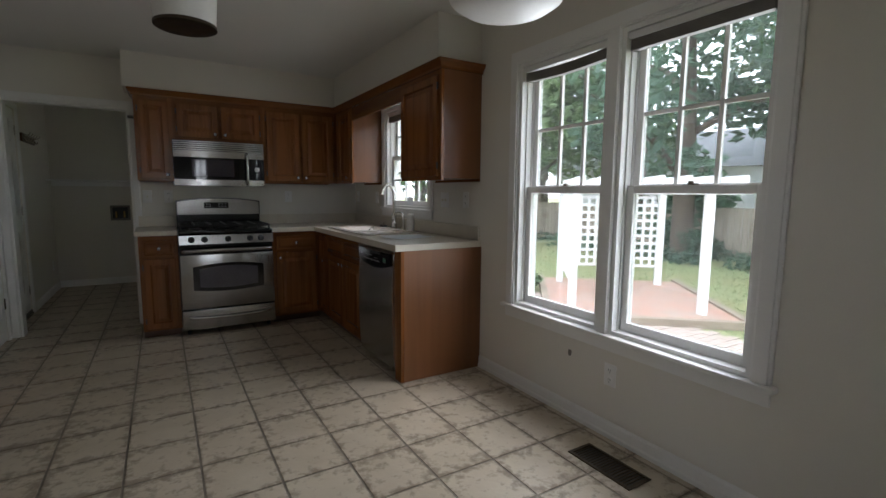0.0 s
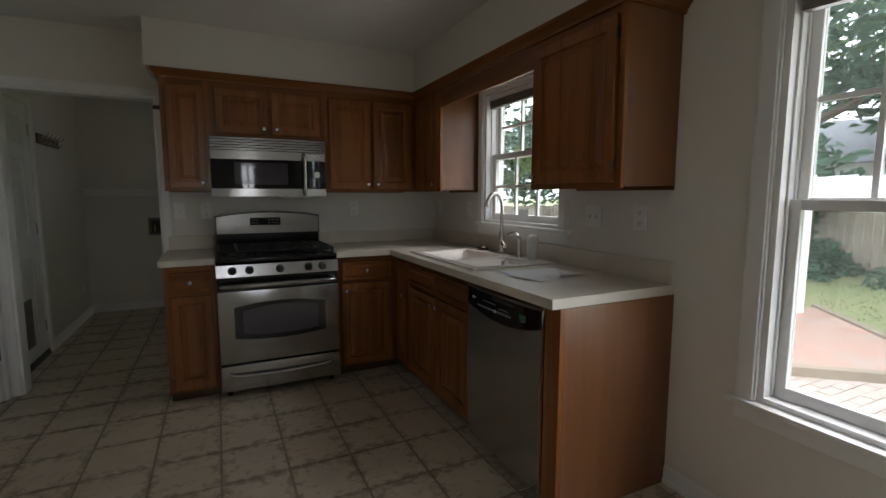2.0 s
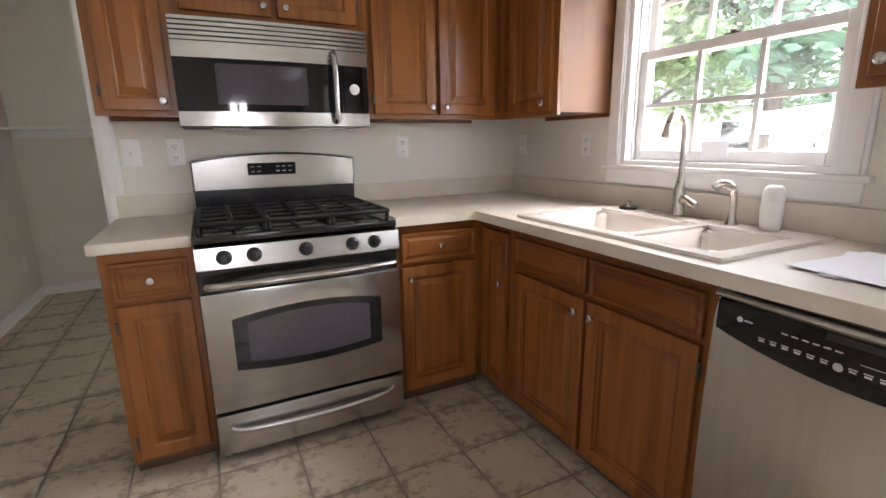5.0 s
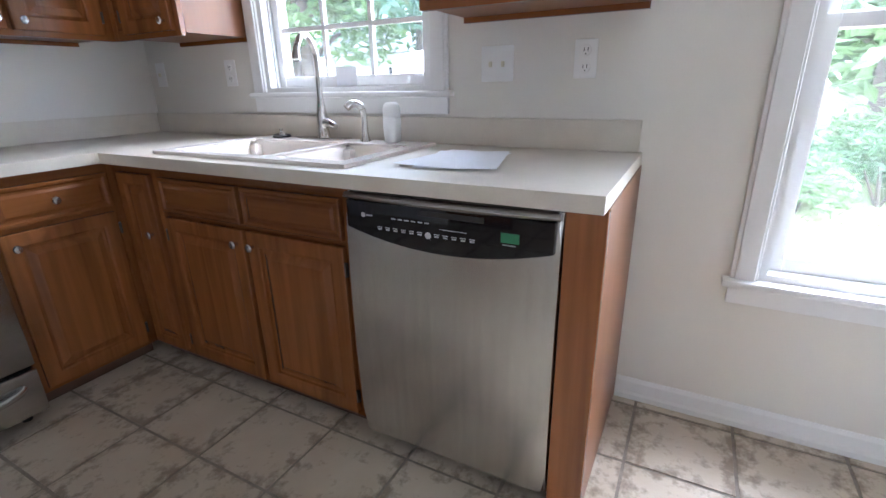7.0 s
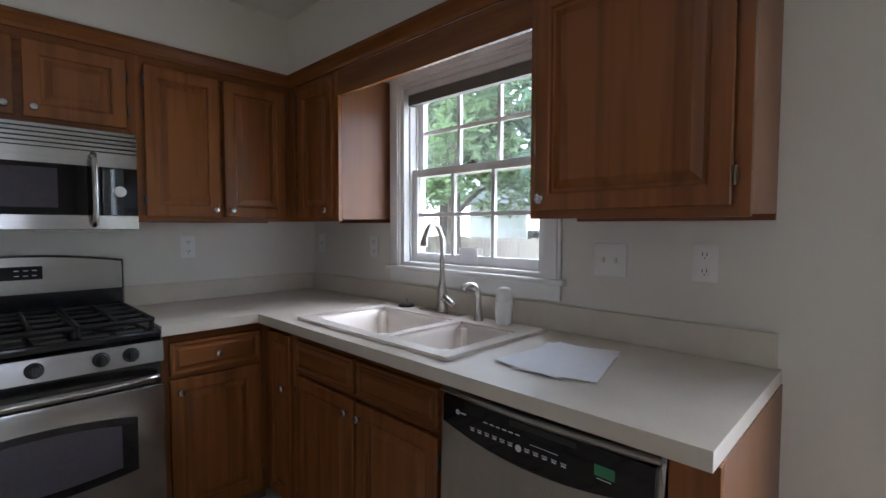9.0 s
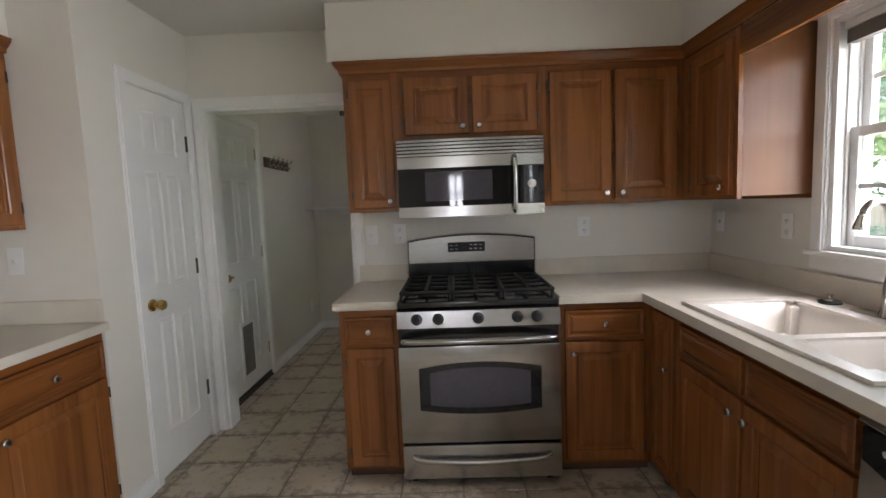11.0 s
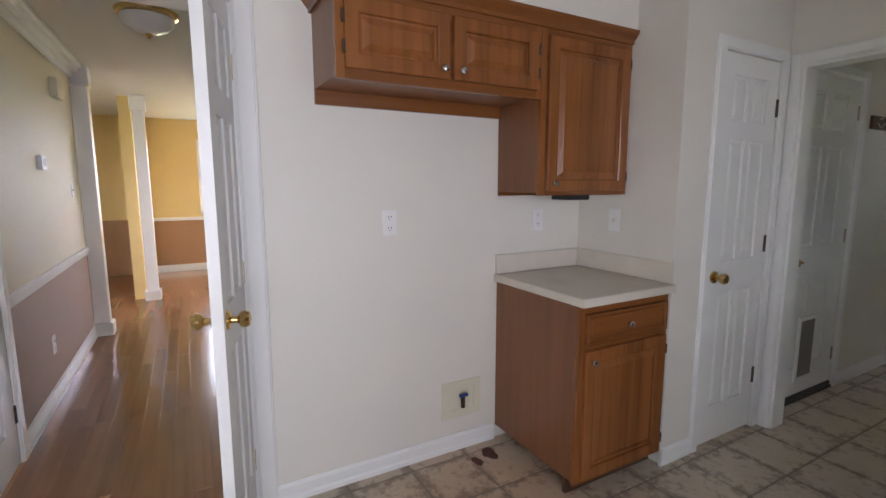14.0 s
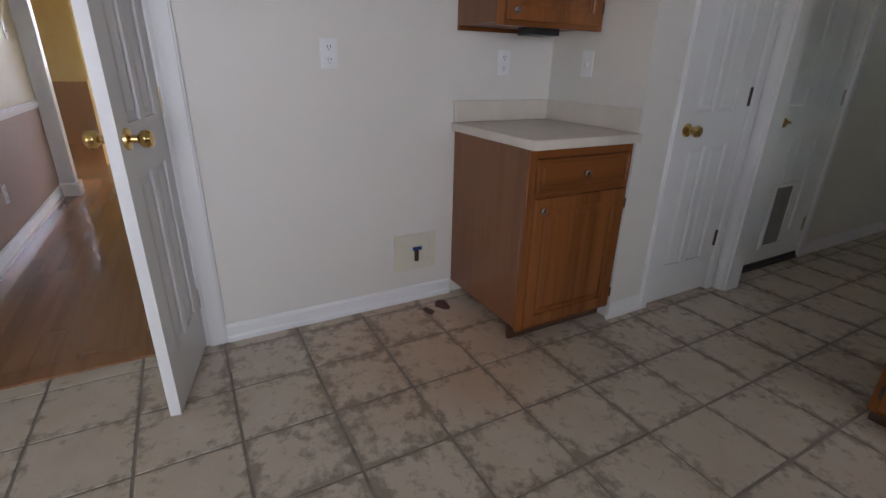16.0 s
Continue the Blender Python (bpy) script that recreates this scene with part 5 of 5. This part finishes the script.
def tree(x, y, h, spread, mat, label, trunk=0.16, leaves=2600, low=0.35, size=0.16):
    t = thing("tree", label, "tree", pose(x, y, GZ), "garden trees")
    bm = bmesh.new()
    lean = (rnd.uniform(-0.3, 0.3), rnd.uniform(-0.3, 0.3))
    pts = smooth_curve([(0, 0, -0.1), (lean[0] * 0.3, lean[1] * 0.3, h * 0.3), (lean[0], lean[1], h * 0.65), (lean[0] * 1.2, lean[1] * 1.2, h * 0.95)], 4)
    tube(bm, pts, [trunk * (1.15 - 0.95 * i / (len(pts) - 1)) for i in range(len(pts))], 9)
    part("trunk", bm, BARK, t)
    crown_bm = bmesh.new()
    limbs = 9
    for k in range(limbs):
        a = k * 2.4 + rnd.random()
        z0 = h * (low + (0.9 - low) * k / limbs)
        reach = spread * rnd.uniform(0.55, 1.0) * (1.15 - 0.5 * k / limbs)
        tip = Vector((math.cos(a) * reach, math.sin(a) * reach, z0 + h * rnd.uniform(0.03, 0.16)))
        lb = bmesh.new()
        tube(lb, smooth_curve([(lean[0] * 0.6, lean[1] * 0.6, z0 - 0.3), tip * 0.5 + Vector((0, 0, z0 * 0.5 + 0.1)), tip], 3), [trunk * 0.4 * (1 - 0.13 * i) for i in range(7)], 6)
        part("limb", lb, BARK, t)
        for s in range(4):
            q = Vector((0, 0, z0)).lerp(tip, 0.4 + 0.22 * s)
            leafy(crown_bm, q + Vector((rnd.gauss(0, 0.4), rnd.gauss(0, 0.4), rnd.gauss(0, 0.4))), spread * rnd.uniform(0.28, 0.5), leaves // (limbs * 4), size, 0.6, 0.2)
    part("crown", crown_bm, mat, t, smooth=False)
    return t


def shrub(x, y, r, mat, label, n=900, size=0.06, z=None):
    s = thing("shrub", label, "shrub", pose(x, y, GZ), "garden shrubs")
    bm = bmesh.new()
    for k in range(5):
        a = k * 1.26
        tube(bm, [(0, 0, -0.05), (math.cos(a) * r * 0.35, math.sin(a) * r * 0.35, r * 0.7)], [0.02, 0.008], 6)
    part("stems", bm, BARK, s)
    bm = bmesh.new()
    for k in range(6):
        leafy(bm, (rnd.gauss(0, r * 0.4), rnd.gauss(0, r * 0.4), r * rnd.uniform(0.35, 0.95)), r * rnd.uniform(0.4, 0.6), n // 6, size, 0.75, 0.3)
    part("foliage", bm, mat, s, smooth=False)
    return s


# patio of brick pavers, laid in rows
bm = slab([0.16, 3.35], [-5.4, 0.3], lambda a, b: True, GZ - 0.02, GZ + 0.006)
patio = structure("patio", bm, SAND, "pale rose brick patio")
bm = bmesh.new()
for i in range(15):
    for j in range(55):
        y = -5.38 + j * 0.103
        x = 0.18 + i * 0.208 + (0.104 if j % 2 else 0)
        if x < 3.2:
            box(bm, x, x + 0.199, y, y + 0.095, GZ, GZ + 0.014 + rnd.uniform(-0.003, 0.003))
pv = part("pavers", bm, PAVER, patio, smooth=False)
tagged(pv, kind="stuff")

# pergola on its raised brick platform
perg = thing("pergola", "white painted garden pergola with lattice sides", "pergola", pose(2.6, -0.91, GZ, 0, 0, -40.5))
PW, PD, PH = 1.58, 1.95, 1.66
plat = part("platform", boxes((-0.25, PW + 0.35, -0.35, PD + 0.35, 0, 0.07)), BRICK, perg, "low brick platform", smooth=False)
for s in ((-0.35, PW + 0.45, -0.45, -0.35, 0, 0.10), (PW + 0.35, PW + 0.45, -0.35, PD + 0.45, 0, 0.10), (-0.35, -0.25, -0.35, PD + 0.45, 0, 0.10)):
    part("edging", boxes(s, bevel=0.008), TIMBER, perg, "weathered timber edging", smooth=False)
for x in (0, PW):
    for y in (0, PD):
        part("post", boxes((x - 0.05, x + 0.05, y - 0.05, y + 0.05, 0.07, PH), bevel=0.005), PERGOLA, perg, smooth=False)
for y in (0, PD):
    for o in (-0.075, 0.055):
        part("beam", boxes((-0.35, PW + 0.35, y + o, y + o + 0.02 + 0.02, PH - 0.10, PH + 0.02), bevel=0.004), PERGOLA, perg, smooth=False)
for k in range(8):
    x = -0.25 + k * (PW + 0.5) / 7
    part("rafter", boxes((x - 0.02, x + 0.02, -0.35, PD + 0.35, PH + 0.02, PH + 0.12), bevel=0.006), PERGOLA, perg, smooth=False)


def lattice(a0, a1, fixed, along):
    z0, z1 = 0.38, PH - 0.12
    for k in range(int((a1 - a0) / 0.125) + 1):
        u = a0 + k * 0.125
        part("lattice_slat", boxes((u - 0.022, u + 0.022, fixed - 0.008, fixed, z0, z1) if along == "x" else (fixed - 0.008, fixed, u - 0.022, u + 0.022, z0, z1)), PERGOLA, perg, smooth=False)
    for k in range(int((z1 - z0) / 0.125) + 1):
        z = z0 + k * 0.125
        part("lattice_slat", boxes((a0, a1, fixed, fixed + 0.008, z - 0.022, z + 0.022) if along == "x" else (fixed, fixed + 0.008, a0, a1, z - 0.022, z + 0.022)), PERGOLA, perg, smooth=False)


lattice(0.06, PW - 0.06, PD, "x")
lattice(0.55, PD - 0.06, 0, "y")

# fence
def fence(x0, y0, x1, y1, top):
    f = thing("fence", "weathered grey-brown board fence", "fence", group="garden fences")
    n = int(math.hypot(x1 - x0, y1 - y0) / 0.16)
    turn = math.degrees(math.atan2(y1 - y0, x1 - x0))
    mesh = mesh_of("board", boxes((0, 0.148, -0.01, 0.01, 0, top - GZ), bevel=0.004), FENCEW)
    for k in range(n):
        b = new("board", mesh)
        b.parent = f
        b.matrix_local = pose(x0 + (x1 - x0) * k / n, y0 + (y1 - y0) * k / n, GZ + rnd.uniform(-0.02, 0.02), 0, 0, turn + rnd.uniform(-1, 1))
    rail = mesh_of("rail", boxes((0, math.hypot(x1 - x0, y1 - y0), 0.012, 0.05, top - GZ - 0.25, top - GZ - 0.16)), FENCEW)
    r = new("rail", rail)
    r.parent = f
    r.matrix_local = pose(x0, y0, GZ, 0, 0, turn)


fence(10.5, -13, 10.5, 9.5, 0.95)
fence(1.0, 9.5, 10.5, 9.5, 0.95)

# porch stair rail
pr = thing("stair_rail", "white wooden porch stair rail", "railing", group="")
part("handrail", tube(bmesh.new(), [(2.0, -3.40, -0.02), (2.0, -5.0, 0.95)], 0.035, 8), TIMBER, pr, "weathered handrail")
for k in range(9):
    y = -3.55 - k * 0.17
    z = -0.02 + (-3.40 - y) * 0.606
    part("baluster", boxes((1.985, 2.015, y - 0.015, y + 0.015, GZ, z)), PERGOLA, pr, smooth=False)
part("post", boxes((1.95, 2.05, -3.52, -3.42, GZ, 0.06), bevel=0.006), PERGOLA, pr, smooth=False)

# neighbour's house
hs = thing("house", "pale neighbouring house with a grey roof", "house", pose(19, 7.5, GZ, 0, 0, 12))
part("wall", boxes((-3, 3, -7, 5, 0, 2.7)), SIDING, hs, smooth=False)
bm = bmesh.new()
r = [bm.verts.new(p) for p in ((-3.4, -7.4, 2.65), (3.4, -7.4, 2.65), (0, -7.4, 4.4), (-3.4, 5.4, 2.65), (3.4, 5.4, 2.65), (0, 5.4, 4.4))]
for q in ((0, 1, 2), (5, 4, 3), (0, 2, 5, 3), (2, 1, 4, 5), (1, 0, 3, 4)):
    bm.faces.new([r[i] for i in q])
part("roof", bm, ROOF, hs, "grey shingle roof", smooth=False)
for y in (-5, -2, 1.5):
    wn_ = part("window", boxes((-3.05, -2.99, y - 0.6, y + 0.6, 0.9, 2.1)), BLACKGLASS, hs, smooth=False)
    part("frame", boxes((-3.08, -3.0, y - 0.7, y - 0.6, 0.8, 2.2), (-3.08, -3.0, y + 0.6, y + 0.7, 0.8, 2.2), (-3.08, -3.0, y - 0.6, y + 0.6, 2.1, 2.2), (-3.08, -3.0, y - 0.6, y + 0.6, 0.8, 0.9)), TRIM, wn_, smooth=False)

for x, y, h, sp, mt, low in ((9.0, 1.6, 11, 2.6, LEAF_B, 0.12), (12.5, 5.5, 12, 3.6, LEAF_A, 0.2), (7.0, 11.5, 10, 3.2, LEAF_B, 0.18), (12.5, 11, 13, 3.6, LEAF_A, 0.2), (13, -1.5, 12, 3.6, LEAF_A, 0.2),
                             (8.3, -5.2, 7, 3.0, LEAF_C, 0.22), (13, -7.5, 11, 3.6, LEAF_A, 0.18), (17, 1.5, 14, 4, LEAF_B, 0.25), (3.0, 11.5, 9, 3.0, LEAF_A, 0.2), (9, -10, 9, 3.2, LEAF_C, 0.2),
                             (16, 14, 14, 4.2, LEAF_B, 0.2), (20, -5, 14, 4.5, LEAF_A, 0.2), (8.8, 7.0, 8, 2.6, LEAF_C, 0.28)):
    tree(x, y, h, sp, mt, "tall leafy garden tree beyond the lawn", 0.16 + h * 0.008, 5200, low, 0.19)
for x, y, r, mt in ((4.6, -3.7, 0.55, LEAF_C), (5.3, -4.6, 0.7, LEAF_A), (6.2, -3.6, 0.65, LEAF_A), (6.8, -5.2, 0.9, LEAF_C), (5.0, -5.8, 0.7, LEAF_C), (7.6, -3.2, 0.7, LEAF_B), (3.1, 0.6, 0.26, LEAF_A), (9.3, 1.4, 0.6, LEAF_B), (6.6, 6.8, 0.8, LEAF_B)):
    shrub(x, y, r, mt, "leafy green shrub on the lawn's edge", int(1500 * r + 500))
bm = bmesh.new()
for k in range(70):
    leafy(bm, (rnd.uniform(8.2, 10.3), rnd.uniform(-7, 8), GZ + 0.08), rnd.uniform(0.35, 0.6), 70, 0.09, 0.5, 0.2)
tagged(new("ground_cover", mesh_of("ground_cover", bm, LEAF_B)), "low ivy ground cover along the fence", "ground cover", kind="stuff")
bm = bmesh.new()
for k in range(14000):
    x, y = rnd.uniform(1.2, 8.5), rnd.uniform(-5.5, 6)
    if x < 3.4 and y < 0.35:
        continue
    a, h = rnd.uniform(0, 6.28), rnd.uniform(0.015, 0.04)
    v = [bm.verts.new(p) for p in ((x, y, GZ), (x + 0.018 * math.cos(a), y + 0.018 * math.sin(a), GZ), (x + rnd.gauss(0, 0.03), y + rnd.gauss(0, 0.03), GZ + h))]
    bm.faces.new(v)
tagged(new("grass", mesh_of("grass", bm, LEAF_C)), "short mown grass", "grass", kind="stuff")

# ---- hall floor boards and kitchen tiles, last ----
hall = bpy.data.objects["floor_hall"]
plank_mesh = mesh_of("plank", boxes((0, 1.181, 0.0002, 0.0818, 0, 0.008), bevel=0.0004), HALLWOOD)
for j in range(30):
    for i in range(6):
        x = -10.28 + i * 1.182 - (j * 0.37) % 1.0
        y = -4.6 + j * 0.082
        if x + 1.18 > -3.72 or x < -10.5:
            x = min(x, -3.72 - 1.18)
        if -4.4 < y < -2.2:
            p = new("plank", plank_mesh)
            p.parent = hall
            p.location = (x, y, -0.008 + (0.0004 if i % 2 else 0))
SX, SY, G = 0.2965, 0.31, 0.0048
tile_meshes = {}
for i in range(-4, 10):
    for j in range(-18, 12):
        x0, x1 = max(-0.94 - (i + 1) * SX, -3.70), min(-0.94 - i * SX, -0.002)
        y0, y1 = max(-1.02 + j * SY, -6.3), min(-1.02 + (j + 1) * SY, 2.45)
        if y1 > 0.15:
            x0, x1 = max(x0, -3.10), min(x1, -1.32)
        w, d = round(x1 - x0, 3), round(y1 - y0, 3)
        if w < 0.02 or d < 0.02:
            continue
        if (w, d) not in tile_meshes:
            tile_meshes[w, d] = mesh_of("tile", boxes((-w / 2 + G, w / 2 - G, -d / 2 + G, d / 2 - G, -0.0045, 0), bevel=0.0025), TILE)
        t = new("tile", tile_meshes[w, d])
        t.parent = floor
        t.location = ((x0 + x1) / 2, (y0 + y1) / 2, 0)
